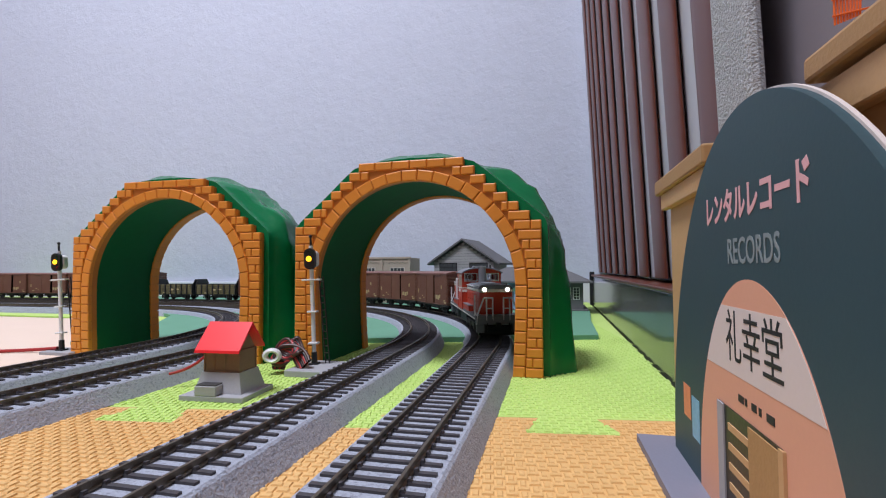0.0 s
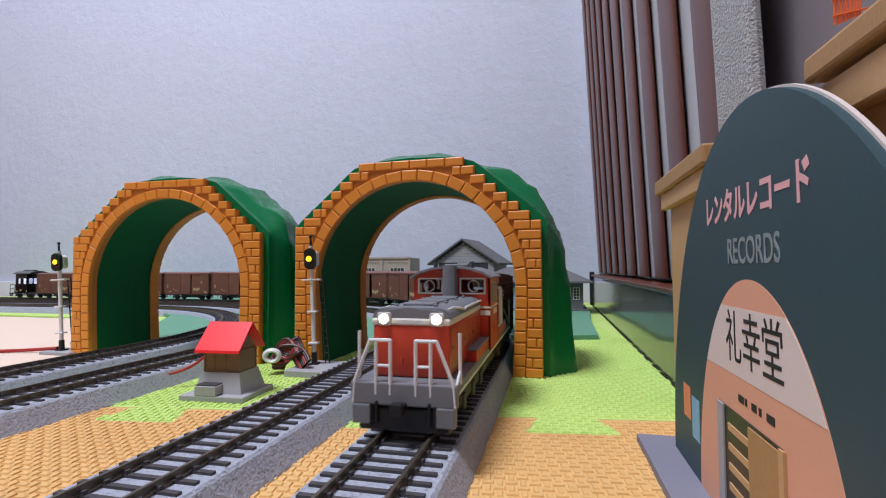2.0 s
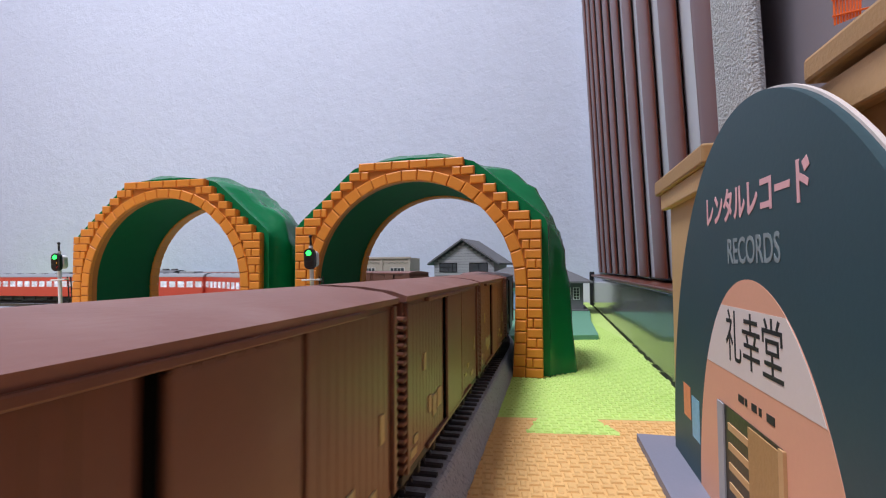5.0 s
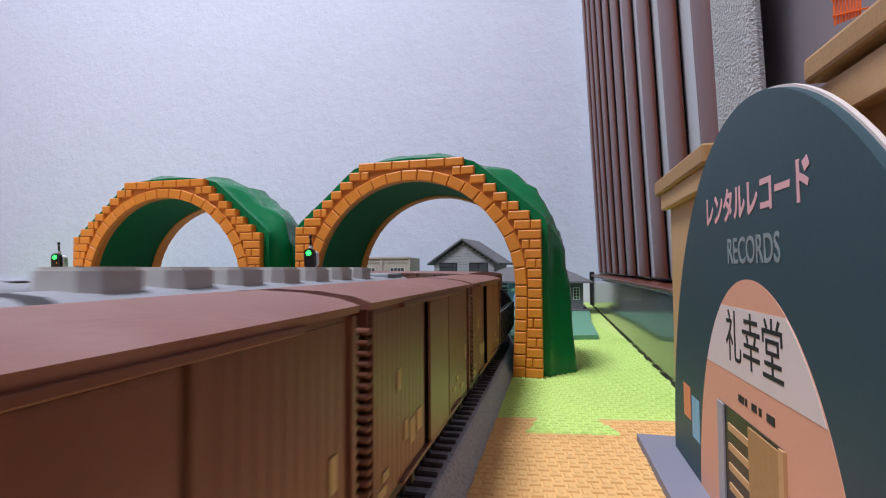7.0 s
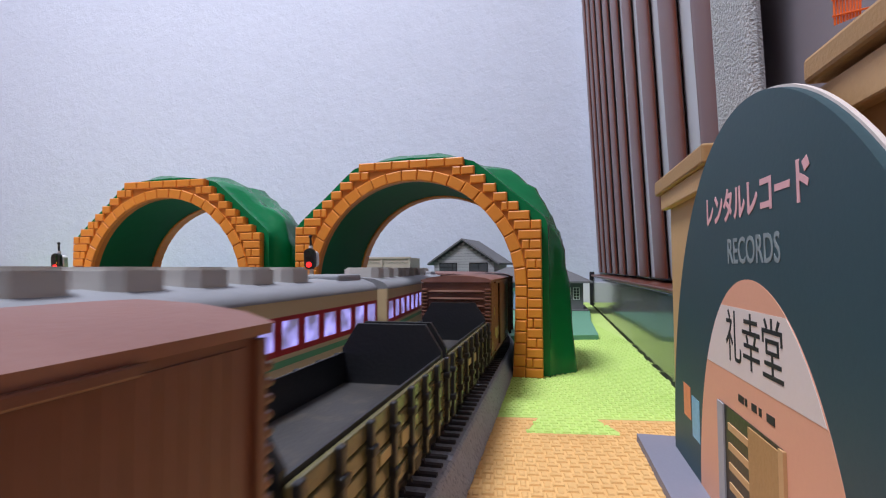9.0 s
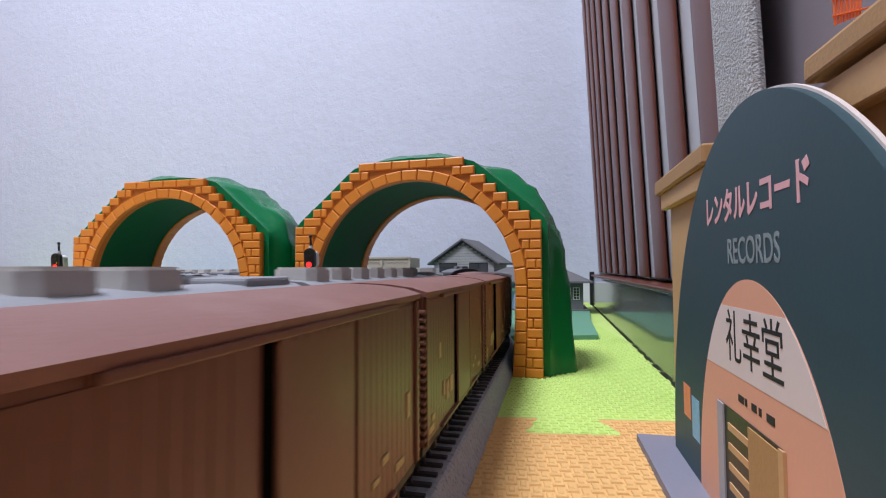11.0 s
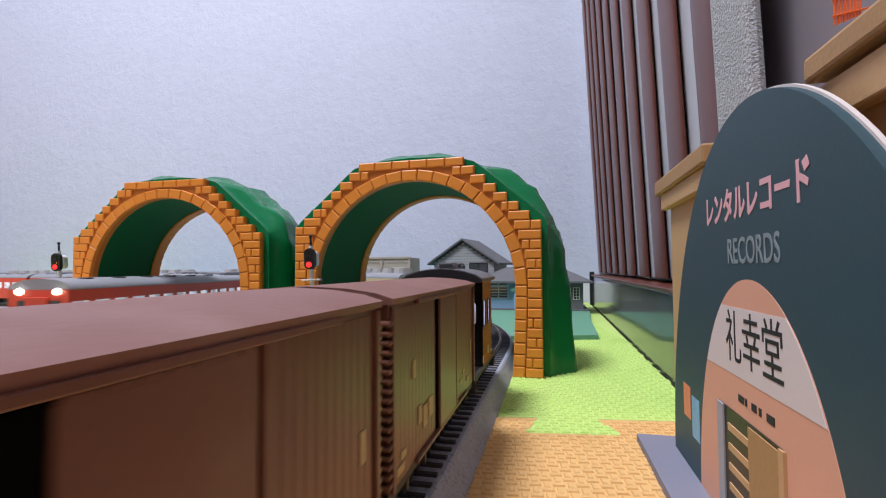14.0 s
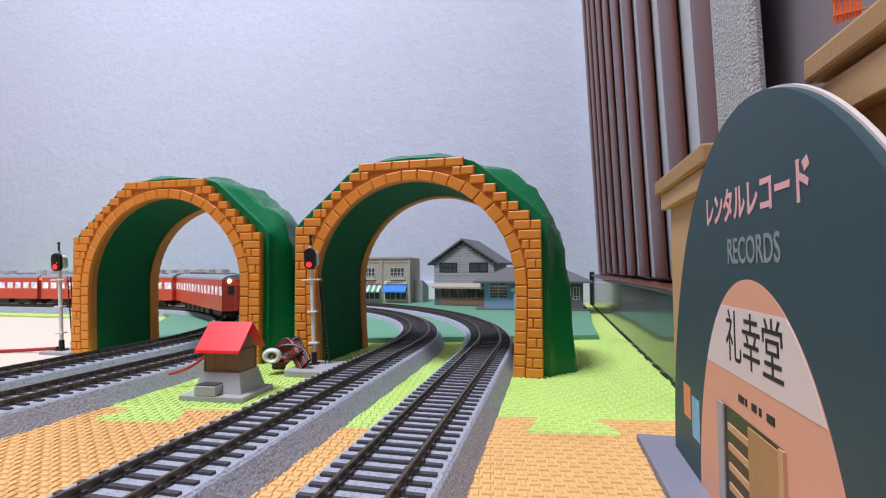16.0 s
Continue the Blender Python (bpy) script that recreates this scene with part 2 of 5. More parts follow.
# ---- room ----
def room():
    def slab(name, x0, x1, y0, y1, z0, z1, m, label):
        return tagged(part(name, box(B(), x0, x1, y0, y1, z0, z1), m), label, "wall" if "wall" in name else name.split("_")[0], kind="structure")
    slab("floor", -2700, 260, -2900, 1040, -60, -10, M["floor"], "brown wooden floor under the foam mats")
    slab("wall_back", -2700, 260, 940, 1040, -10, 2400, WALL, "pale blue-grey embossed wallpaper wall")
    # left and rear walls are out of view, added dark to limit bounce
    slab("wall_left", -2800, -2700, -2900, 1040, -10, 2400, M["plain"], "unseen grey wall added to close the room, darkened to cut bounce light")
    slab("wall_behind", -2700, 260, -3000, -2900, -10, 2400, M["plain"], "unseen grey wall added to close the room, darkened to cut bounce light")
    slab("wall_right", 160, 260, -2900, 940, -10, 2400, WALL, "pale blue-grey embossed wallpaper wall")
    slab("ceiling", -2700, 260, -2900, 1040, 2400, 2450, M["ceil"], "white papered ceiling")
    b = box(B(), -2690, 150, 929, 939.5, -10, 38, 1.5)
    tagged(part("baseboard", b, M["base"]), "white painted baseboard along the back wall", "baseboard", kind="structure")


room()


# ---- foam mats ----
def weave(name, poly_test, material, x0, x1, y0, y1, pitch=5.2, label="", parent=None, top=0.0):
    """Raised woven strokes of a foam mat, alternating along x and y."""
    vs, fs = [], []

    def lump(cx, cy, hx, hy, h):
        k = len(vs)
        for sx, sy in ((-1, -1), (1, -1), (1, 1), (-1, 1)):
            vs.append((cx + sx * hx, cy + sy * hy, top - 0.3))
        for sx, sy in ((-1, -1), (1, -1), (1, 1), (-1, 1)):
            vs.append((cx + sx * hx * 0.7, cy + sy * hy * 0.7, top + h))
        fs.extend([(k + 4, k + 5, k + 6, k + 7), (k, k + 1, k + 5, k + 4), (k + 1, k + 2, k + 6, k + 5), (k + 2, k + 3, k + 7, k + 6), (k + 3, k, k + 4, k + 7)])
    i = 0
    y = y0
    while y < y1:
        j = 0
        x = x0
        while x < x1:
            if poly_test(x, y):
                if (i + j) % 2:
                    lump(x, y, pitch * 0.6, pitch * 0.29, 0.52)
                else:
                    lump(x, y, pitch * 0.29, pitch * 0.6, 0.52)
            x += pitch
            j += 1
        y += pitch
        i += 1
    me = bpy.data.meshes.new(name)
    me.from_pydata([(a * MM, b * MM, c * MM) for a, b, c in vs], [], fs)
    me.materials.append(material)
    o = new(name, me)
    tagged(o, label, "", kind="stuff")
    if parent is not None:
        o.parent = parent
    return o


def inside(poly, x, y):
    r = False
    for (ax, ay), (bx, by) in zip(poly, poly[1:] + poly[:1]):
        if (ay > y) != (by > y) and x < (bx - ax) * (y - ay) / (by - ay) + ax:
            r = not r
    return r


def tab(x, y, d, w=17, depth=19):
    """A dovetail tongue on a mat's edge along x; d = -1 reaches towards -y."""
    return [(x - w * 0.72, y), (x - w * 1.1, y + d * depth), (x + w * 1.1, y + d * depth), (x + w * 0.72, y)]


MAT = pose(0, 0, 0, 0, 0, 7.5)
edge = 209.0
tabs = [32 - 93 * q for q in (6, 5, 4, 3, 2, 1, 0)]
low = [(-1300, edge)]
for tx in tabs:
    low += tab(tx, edge, -1)
low += [(90, edge)]


def foam(name, poly, m, label, yaw_pose, field, pitch=3.5):
    root = thing(name, label, "foam mat", group="foam floor mats")
    root.matrix_basis = yaw_pose
    part("pad", prism(B(), poly, -10, 0.0, "z"), m, root)
    weave("weave", lambda x, y: inside(poly, x, y + 1) and inside(poly, x, y - 1), m, *field, pitch=pitch, label="raised woven pattern", parent=root)
    return root


lime = low + [(182, 905), (-1250, 1090)]
orange = [(p[0], p[1] - 0.5) for p in low] + [(23, -300), (-1300, -300)]
foam("foam_mat", lime, M["mat_g"], "lime green woven-pattern foam puzzle mat", MAT, (-300, 120, 188, 780))
foam("foam_mat", orange, M["mat_o"], "orange woven-pattern foam puzzle mat", MAT, (-320, 100, 40, 212))


# ---- boards under the far curves ----
def boards():
    t = thing("turf_board", "teal green turf board with a crumbled edge", "board", kind="structure")
    poly = [(-400, 317), (-78, 408), (38, 444), (40, 560), (48, 690), (-20, 900), (-900, 925), (-900, 650), (-620, 610), (-500, 530), (-430, 430)]
    part("sheet", prism(B(), poly, -2, 4.5, "z"), M["teal"], t)
    c = thing("cream_board", "cream pink foam mat inside the far curve", "foam mat", kind="structure")
    part("sheet", prism(B(), [(-1500, 60), (-345, 60), (-345, 330), (-440, 375), (-520, 490), (-800, 500), (-1500, 470)], 0.8, 1.8, "z"), M["mat_p"], c)
    g = thing("lime_strip", "lime green foam strip inside the far curve", "foam mat", kind="structure")
    part("sheet", prism(B(), [(-1500, 480), (-800, 510), (-530, 500), (-440, 390), (-400, 360), (-370, 400), (-450, 500), (-560, 535), (-1500, 545)], 0.8, 2.6, "z"), M["mat_g"], g)


boards()


# ---- railway track ----
def sweep(k, profile, s0, s1, step=8.0):
    """Draws a profile of (offset, z) along a track."""
    bm = B()
    rings = []
    s = s0
    while s < s1 + step * 0.5:
        ring = []
        for o, z in profile:
            p, _ = along(k, min(s, s1), o)
            ring.append(bm.verts.new((p.x, p.y, z)))
        rings.append(ring)
        s += step
    n = len(profile)
    for a, b in zip(rings, rings[1:]):
        for i in range(n):
            j = (i + 1) % n
            bm.faces.new((a[i], a[j], b[j], b[i]))
    bm.faces.new(rings[0])
    bm.faces.new(rings[-1])
    return bm


def tie_shape():
    """One tie with the rail chairs moulded on it."""
    b = prism(B(), [(-1.0, 8.2), (-0.85, 9.75), (0.85, 9.75), (1.0, 8.2)], -15.4, 15.4, "y")
    for y in (-9.7, -6.8, 6.8, 9.7):
        prism(b, [(y - 0.75, 9.6), (y - 0.4, 10.7), (y + 0.4, 10.7), (y + 0.75, 9.6)], -0.7, 0.7, "x")
    return b


def track(k, s0, s1, near0, near1, label, pitch=6.05):
    t = thing("railway_track", label, "railway track", group="model railway tracks", kind="structure")
    part("ballast", sweep(k, [(-21.8, 0.3), (-17.6, 8.2), (-16.6, 9.0), (16.6, 9.0), (17.6, 8.2), (21.8, 0.3)], s0, s1), M["ballast"], t)
    for o in (-8.25, 8.25):
        part("rail", sweep(k, [(o - 0.9, 9.4), (o - 0.9, 9.8), (o - 0.28, 10.1), (o - 0.28, 11.1), (o - 0.48, 11.2), (o - 0.48, RAIL), (o + 0.48, RAIL), (o + 0.48, 11.2), (o + 0.28, 11.1), (o + 0.28, 10.1), (o + 0.9, 9.8), (o + 0.9, 9.4)], s0, s1), M["rail"], t)
    me = mesh_of("tie", tie_shape(), M["tie"])
    fv, ff = [], []
    s = s0 + 3
    while s < s1:
        p, yaw = along(k, s)
        if near0 <= s <= near1:
            piece("tie", me, t, at(p.x, p.y, 0, yaw))
        else:
            m = Matrix.Translation((p.x, p.y, 8.95)) @ Matrix.Rotation(radians(yaw), 4, "Z")
            k8 = len(fv)
            for dz in (-0.65, 0.65):
                for dx, dy in ((-0.87, -15.5), (0.87, -15.5), (0.87, 15.5), (-0.87, 15.5)):
                    fv.append((m @ Vector((dx, dy, dz))) * MM)
            ff.extend([(k8 + 4, k8 + 5, k8 + 6, k8 + 7), (k8, k8 + 1, k8 + 5, k8 + 4), (k8 + 1, k8 + 2, k8 + 6, k8 + 5), (k8 + 2, k8 + 3, k8 + 7, k8 + 6), (k8 + 3, k8, k8 + 4, k8 + 7)])
        s += pitch
    fm = bpy.data.meshes.new("far_ties")
    fm.from_pydata(fv, [], ff)
    fm.materials.append(M["tie"])
    o = new("far_ties", fm)
    o.parent = t
    o["kind"] = "stuff"


track(1, -2300, 3050, -560, 300, "model railway track with grey ballast and dark ties through the tunnel")
track(2, -2300, 3050, -480, 280, "model railway track with grey ballast beside the outer track")
track(3, -2650, 3050, -120, 200, "model railway track with weathered rails on grey ballast")
track(4, -2300, 3050, -160, 200, "model railway track with weathered rails curving through the tunnel")


# ---- toy tunnels ----
ZC, RI = 54.5, 66.3
TOP, COURSE, STEP_OUT, STEP_IN = 134.3, 5.83, 35.4, 6.7


def arch(z):
    """Half width of the opening at height z."""
    if z >= ZC:
        return math.sqrt(max(0.0, RI * RI - (z - ZC) ** 2))
    return RI - 2.2 * ((ZC - z) / ZC) ** 1.6


def brick_mesh(poly, d0, d1):
    """A brick from a quadrilateral (x, z), with its front edges worn round."""
    bm = B()
    cx, cz = sum(p[0] for p in poly) / 4, sum(p[1] for p in poly) / 4

    def shrink(q):
        out = []
        for p in poly:
            v = Vector((p[0] - cx, p[1] - cz))
            out.append((p[0] - math.copysign(min(q, abs(v.x)), v.x), p[1] - math.copysign(min(q, abs(v.y)), v.y)))
        return out
    rings = [[bm.verts.new((p[0], y, p[1])) for p in shrink(q)] for q, y in ((0.16, d1), (0.16, d0 + 0.8), (0.4, d0 + 0.25), (0.9, d0))]
    for a, b in zip(rings, rings[1:]):
        for i in range(4):
            bm.faces.new((a[i], a[(i + 1) % 4], b[(i + 1) % 4], b[i]))
    bm.faces.new(rings[-1])
    return bm


def portal_bricks():
    """Quadrilaterals (x, z) of the portal: the ring of wedge stones, then the stepped courses."""
    ring, n = [], 21
    th = 7.4
    for i in range(n):
        a0, a1 = math.pi * i / n, math.pi * (i + 1) / n
        ring.append([(RI * math.cos(a0), ZC + RI * math.sin(a0)), ((RI + th) * math.cos(a0), ZC + (RI + th) * math.sin(a0)), ((RI + th) * math.cos(a1), ZC + (RI + th) * math.sin(a1)), (RI * math.cos(a1), ZC + RI * math.sin(a1))])
    z = 0.0
    h = ZC / 8
    for i in range(8):
        z0, z1 = i * h, (i + 1) * h
        for s in (-1, 1):
            w0, w1 = arch(z0), arch(z1)
            ring.append([(s * w0, z0), (s * (w0 + th), z0), (s * (w1 + th), z1), (s * w1, z1)])
    rows = []
    ch = COURSE
    k = 0
    top = TOP
    while top - k * ch > 0.5:
        z1 = top - k * ch
        z0 = max(0.0, z1 - ch)
        out = min(STEP_OUT + STEP_IN * k, 82.3)
        if z0 < ZC:
            inn = max(arch(z0), arch(z1)) + th
        else:
            dz = z0 - ZC
            inn = math.sqrt(max(0.0, (RI + th) ** 2 - dz * dz)) if dz < RI + th else 0.0
        if inn <= 0.1:
            n = 6 if k == 0 else 7
            for j in range(n):
                a = -out + 2 * out * j / n
                rows.append([(a, z0), (a + 2 * out / n, z0), (a + 2 * out / n, z1), (a, z1)])
        elif out - inn > 1.0:
            w = out - inn
            n = max(1, round(w / 11.5))
            for s in (-1, 1):
                cuts = [inn + w * j / n for j in range(n + 1)]
                if n == 1 and w > 9 and k % 2:
                    cuts = [inn, inn + w * (0.4 if k % 4 == 1 else 0.62), out]
                elif n > 1 and k % 2:
                    cuts[1] -= w * 0.18
                for a, b in zip(cuts, cuts[1:]):
                    rows.append([(s * a, z0), (s * b, z0), (s * b, z1), (s * a, z1)])
        k += 1
    return ring + rows


def tunnel(x, y, label, turn=0.0, size=1.0, depth=80.0):
    t = thing("toy_tunnel", label, "toy tunnel", group="toy railway tunnels", m=at(x, y, 0, turn) @ Matrix.Diagonal((size, size, size, 1)))
    # portal plates behind the bricks
    for name, a0, a1 in (("portal", 1.4, 7.5), ("rear_portal", depth - 7, depth - 1)):
        outer = []
        pts = [(81.5, 0)]
        for k in range(7, -1, -1):
            w, zt = min(STEP_OUT + STEP_IN * k, 82.0) - 0.5, TOP - k * COURSE
            pts += [(w, zt - COURSE if k < 7 else 70), (w, zt - 0.5)]
        outer = pts + [(-p[0], p[1]) for p in reversed(pts)]
        inner = []
        for i in range(33):
            a = math.pi * i / 32
            inner.append(((RI + 0.5) * math.cos(math.pi - a), ZC + (RI + 0.5) * math.sin(math.pi - a)))
        left = [(-(arch(z) + 0.5), z) for z in (0, 12, 25, 40, 55)]
        right = [(arch(z) + 0.5, z) for z in (55, 40, 25, 12, 0)]
        part(name, prism(B(), outer + left + inner + right, a0, a1, "y"), M["joint"], t)
    # green hill shell: the half outline at the portals and in the middle of the depth
    at_end = ((86, 0), (86, 45), (85.5, 90), (82, 97), (62, 114), (41, 132), (22, 136), (0, 137))
    amid = ((99, 0), (96, 45), (93.5, 84), (88, 99), (76, 114), (54, 130), (28, 139), (0, 142))
    bm = B()
    na, nd = 56, 24
    outer_r, inner_r = [], []

    def outline(f, u):
        """Point at u = 0 (foot) to 1 (ridge) of the half outline, swollen by f."""
        q = u * 7
        k = min(6, int(q))
        e = [(1 - f) * Vector(a) + f * Vector(c) for a, c in zip(at_end, amid)]
        p0, p1, p2, p3 = e[max(0, k - 1)], e[k], e[k + 1], e[min(7, k + 2)]
        w = q - k
        soft = 0.5 * (2 * p1 + (p2 - p0) * w + (2 * p0 - 5 * p1 + 4 * p2 - p3) * w * w + (3 * p1 - p0 - 3 * p2 + p3) * w ** 3)
        return 0.5 * soft + 0.5 * (p1 + (p2 - p1) * w)
    for j in range(nd + 1):
        v = j / nd
        y0 = 6.0 + (depth - 12.0) * v
        swell = min(1.0, v / 0.3, (1 - v) / 0.25)
        swell = swell * swell * (3 - 2 * swell)
        ro, rin = [], []
        for i in range(na + 1):
            u = 1 - abs(1 - 2 * i / na)
            side = 1 if i < na / 2 else -1
            px, pz = outline(swell, u)
            rough = noise.noise(Vector((side * px * 0.05 + x, y0 * 0.03, pz * 0.02))) * 4.5 * swell
            rough += noise.noise(Vector((i * 0.9 + x, y0 * 0.02, 3.0))) * 1.6 * swell
            k = 1 + rough / 110
            ro.append(bm.verts.new((side * px * k, y0, pz * (k if 0 < i < na else 1))))
            z = min(pz / outline(swell, 1.0)[1], 1.0) * (ZC + RI)
            aw = arch(z) + 1.5
            if z > ZC:
                turn_up = (u - 0.35) / 0.65 * math.pi / 2 if u > 0.35 else 0.0
                aw, z = (RI + 1.5) * math.cos(turn_up), ZC + (RI + 1.2) * math.sin(turn_up)
            rin.append(bm.verts.new((side * aw, y0, z if 0 < i < na else 0.0)))
        outer_r.append(ro)
        inner_r.append(rin)
    for a, b in zip(outer_r, outer_r[1:]):
        for i in range(na):
            bm.faces.new((a[i], a[i + 1], b[i + 1], b[i]))
    lining = B()
    rows = [[lining.verts.new(v.co) for v in r] for r in inner_r]
    back = [[lining.verts.new((v.co.x * 1.012, v.co.y, v.co.z * 1.008)) for v in r] for r in inner_r]
    for rr in (rows, back):
        for a, b in zip(rr, rr[1:]):
            for i in range(na):
                lining.faces.new((a[i], a[i + 1], b[i + 1], b[i]))
    for j in (0, nd):
        for i in range(na):
            lining.faces.new((rows[j][i], rows[j][i + 1], back[j][i + 1], back[j][i]))
    # inner skin in the darkened green, shade painted into its colour
    part("lining", lining, M["green_in"], t, "inside of the tunnel, green with its shade put into the colour", smooth=True)
    for j in (0, nd):
        for i in range(na):
            bm.faces.new((outer_r[j][i], outer_r[j][i + 1], inner_r[j][i + 1], inner_r[j][i]))
    part("hill_shell", bm, M["green"], t, "moulded green hill of shiny plastic", smooth=True)
    for q in portal_bricks():
        part("brick", brick_mesh(q, 0.0, 3.0), M["brick"], t)
    n = 30
    for i in range(n):
        a0, a1 = math.pi * i / n, math.pi * (i + 1) / n
        q = [(r * math.cos(a), ZC + r * math.sin(a)) for r, a in ((RI, a0), (RI + 8, a0), (RI + 8, a1), (RI, a1))]
        part("rear_brick", brick_mesh(q, depth - 8, depth + 0.6), M["brick"], t)
    for i in range(9):
        for sd in (-1, 1):
            z0, z1 = ZC * i / 9, ZC * (i + 1) / 9
            q = [(sd * arch(z0), z0), (sd * (arch(z0) + 8), z0), (sd * (arch(z1) + 8), z1), (sd * arch(z1), z1)]
            part("rear_brick", brick_mesh(q, depth - 8, depth + 0.6), M["brick"], t)
    return t


tunnel(-89.1, 284.2, "orange brick and green hill toy tunnel over two tracks", -1.8)
tunnel(-275.5, 282.4, "orange brick and green hill toy tunnel by the red-roofed hut", 0.8, 0.968, 67.0)


# ---- rolling stock: each thing points along +x, with z = 0 on the rail ----
def wheelset(t, x, r=5.4, gauge=16.5):
    b = B()
    for s in (-1, 1):
        rod(b, (x, s * gauge * 0.5 - 1.4, r), (x, s * gauge * 0.5 + 1.4, r), r, n=16)
    rod(b, (x, -8, r), (x, 8, r), 1.0, n=8)
    part("wheelset", b, M["dark"], t)


def axlebox(b, x):
    for s in (-1, 1):
        box(b, x - 8, x + 8, s * 12 - 1.2, s * 12 + 1.2, 8.6, 10.2, 0.3)
        box(b, x - 2.2, x + 2.2, s * 12.2 - 1.5, s * 12.2 + 1.5, 3.6, 8.8, 0.4)
        box(b, x - 5.5, x - 4.5, s * 12 - 0.7, s * 12 + 0.7, 3.0, 9, 0)
        box(b, x + 4.5, x + 5.5, s * 12 - 0.7, s * 12 + 0.7, 3.0, 9, 0)


def coupler(t, x, s):
    b = B()
    box(b, min(x, x + s * 6), max(x, x + s * 6), -1.5, 1.5, 8.6, 11.0, 0.4)
    box(b, min(x + s * 4, x + s * 6.4), max(x + s * 4, x + s * 6.4), -2.6, 1.2, 8.0, 11.6, 0.4)
    part("coupler", b, M["black"], t)


ROOF = [(-17.4, 46.0), (-17.6, 47.1), (-14, 48.2), (-8, 49.0), (0, 49.4), (8, 49.0), (14, 48.2), (17.6, 47.1), (17.4, 46.0)]


def end_rib_shape():
    """A pressed rib, full in the middle and tapered to both ends."""
    b = B()
    rings = []
    for y, r in ((-14.4, 0.1), (-12.2, 0.85), (0, 0.95), (12.2, 0.85), (14.4, 0.1)):
        rings.append([b.verts.new((r * math.cos(math.pi * k / 4), y, r * 0.9 * math.sin(math.pi * k / 4))) for k in range(8)])
    for a, c in zip(rings, rings[1:]):
        for k in range(8):
            b.faces.new((a[k], a[(k + 1) % 8], c[(k + 1) % 8], c[k]))
    return b


def boxcar(open_gap):
    t = thing("boxcar", "red-brown model boxcar with ribbed ends on the freight train", "freight car", group="freight train")
    L = 45.6
    part("body", box(B(), -L, L, -16.6, 16.6, 10.5, 46.4, 0.5), M["brown"], t)
    part("roof", prism(B(), ROOF, -L - 0.9, L + 0.9, "x"), M["brown_roof"], t, "dusty red-brown curved roof", smooth=True)
    rib = mesh_of("end_rib", end_rib_shape(), M["brown"], True)
    bump = mesh_of("corner_rib", box(B(), -1.3, 1.3, -1.5, 1.5, -0.55, 0.55, 0.5), M["brown"], True)
    for s in (-1, 1):
        for i in range(9):
            piece("end_rib", rib, t, at(s * (L + 0.3), 0, 13.4 + i * 3.5))
        for i in range(18):
            for q in (-1, 1):
                piece("corner_rib", bump, t, at(s * (L + 0.5), q * 15.7, 12.6 + i * 1.75))
    plank = mesh_of("plank", box(B(), -1.28, 1.28, -0.14, 0.14, 11.0, 45.0, 0.1), M["brown"])
    for s in (-1, 1):
        y0 = s * 16.6
        part("door", box(B(), -11, 9, min(y0, y0 + s * 0.9), max(y0, y0 + s * 0.9), 11.5, 44.6, 0.25), M["brown"], t)
        for k in range(7):
            piece("batten", plank, t, at(-9.6 + k * 2.85, y0 + s * 0.75, 0))
        for k in range(12):
            if k != 0:
                piece("plank", plank, t, at(-44.2 + k * 2.65, y0, 0))
            piece("plank", plank, t, at(14.6 + k * 2.65, y0, 0))
        for x in (-44.9, -13.0, 44.9):
            part("side_post", box(B(), x - 0.7, x + 0.7, min(y0, y0 + s * 0.8), max(y0, y0 + s * 0.8), 10.8, 45.6, 0.15), M["brown"], t)
        x1 = 13.2 if open_gap else 11.0
        part("door_gap", box(B(), 9.2, x1, min(y0 - s * 0.1, y0 + s * (0.8 if open_gap else 0.35)), max(y0 - s * 0.1, y0 + s * (0.8 if open_gap else 0.35)), 11.5, 44.8), M["void"], t)
        part("door_track", box(B(), -30, 30, min(y0, y0 + s * 1.2), max(y0, y0 + s * 1.2), 45.0, 46.0, 0.2), M["brown"], t)
        part("door_track", box(B(), -30, 30, min(y0, y0 + s * 1.0), max(y0, y0 + s * 1.0), 10.4, 11.3, 0.2), M["brown"], t)
        for x0, x1, z0, z1 in ((15, 19, 17, 21.5), (20.4, 24, 16, 21), (25.2, 27.6, 18, 22), (37, 40, 15, 16.5), (-27, -24, 18, 19.4), (-22.5, -19.5, 16, 17), (30, 32, 29, 33), (-40, -38, 22, 27), (38, 42.5, 12.6, 14.2), (-36, -31, 14, 15.4)):
            part("marking", box(B(), x0, x1, min(y0, y0 + s * 0.42), max(y0, y0 + s * 0.42), z0, z1), M["cream_mark"], t)
    u = box(B(), -45, 45, -13, 13, 8.6, 10.6, 0.3)
    box(u, -14, 14, -10, 10, 4.5, 8.8, 0.6)
    for x in (-26, 26):
        axlebox(u, x)
    for s in (-1, 1):
        box(u, -45.8, 45.8, s * 15.4 - 0.8, s * 15.4 + 0.8, 8.4, 10.4, 0.2)
        for x in (-20, -34, 20, 34):
            box(u, x - 0.7, x + 0.7, s * 15.6 - 0.8, s * 15.6 + 0.8, 6.6, 9, 0.1)
    part("underframe", u, M["dark"], t)
    for x in (-26, 26):
        wheelset(t, x)
    coupler(t, 44, 1)
    coupler(t, -44, -1)
    return t


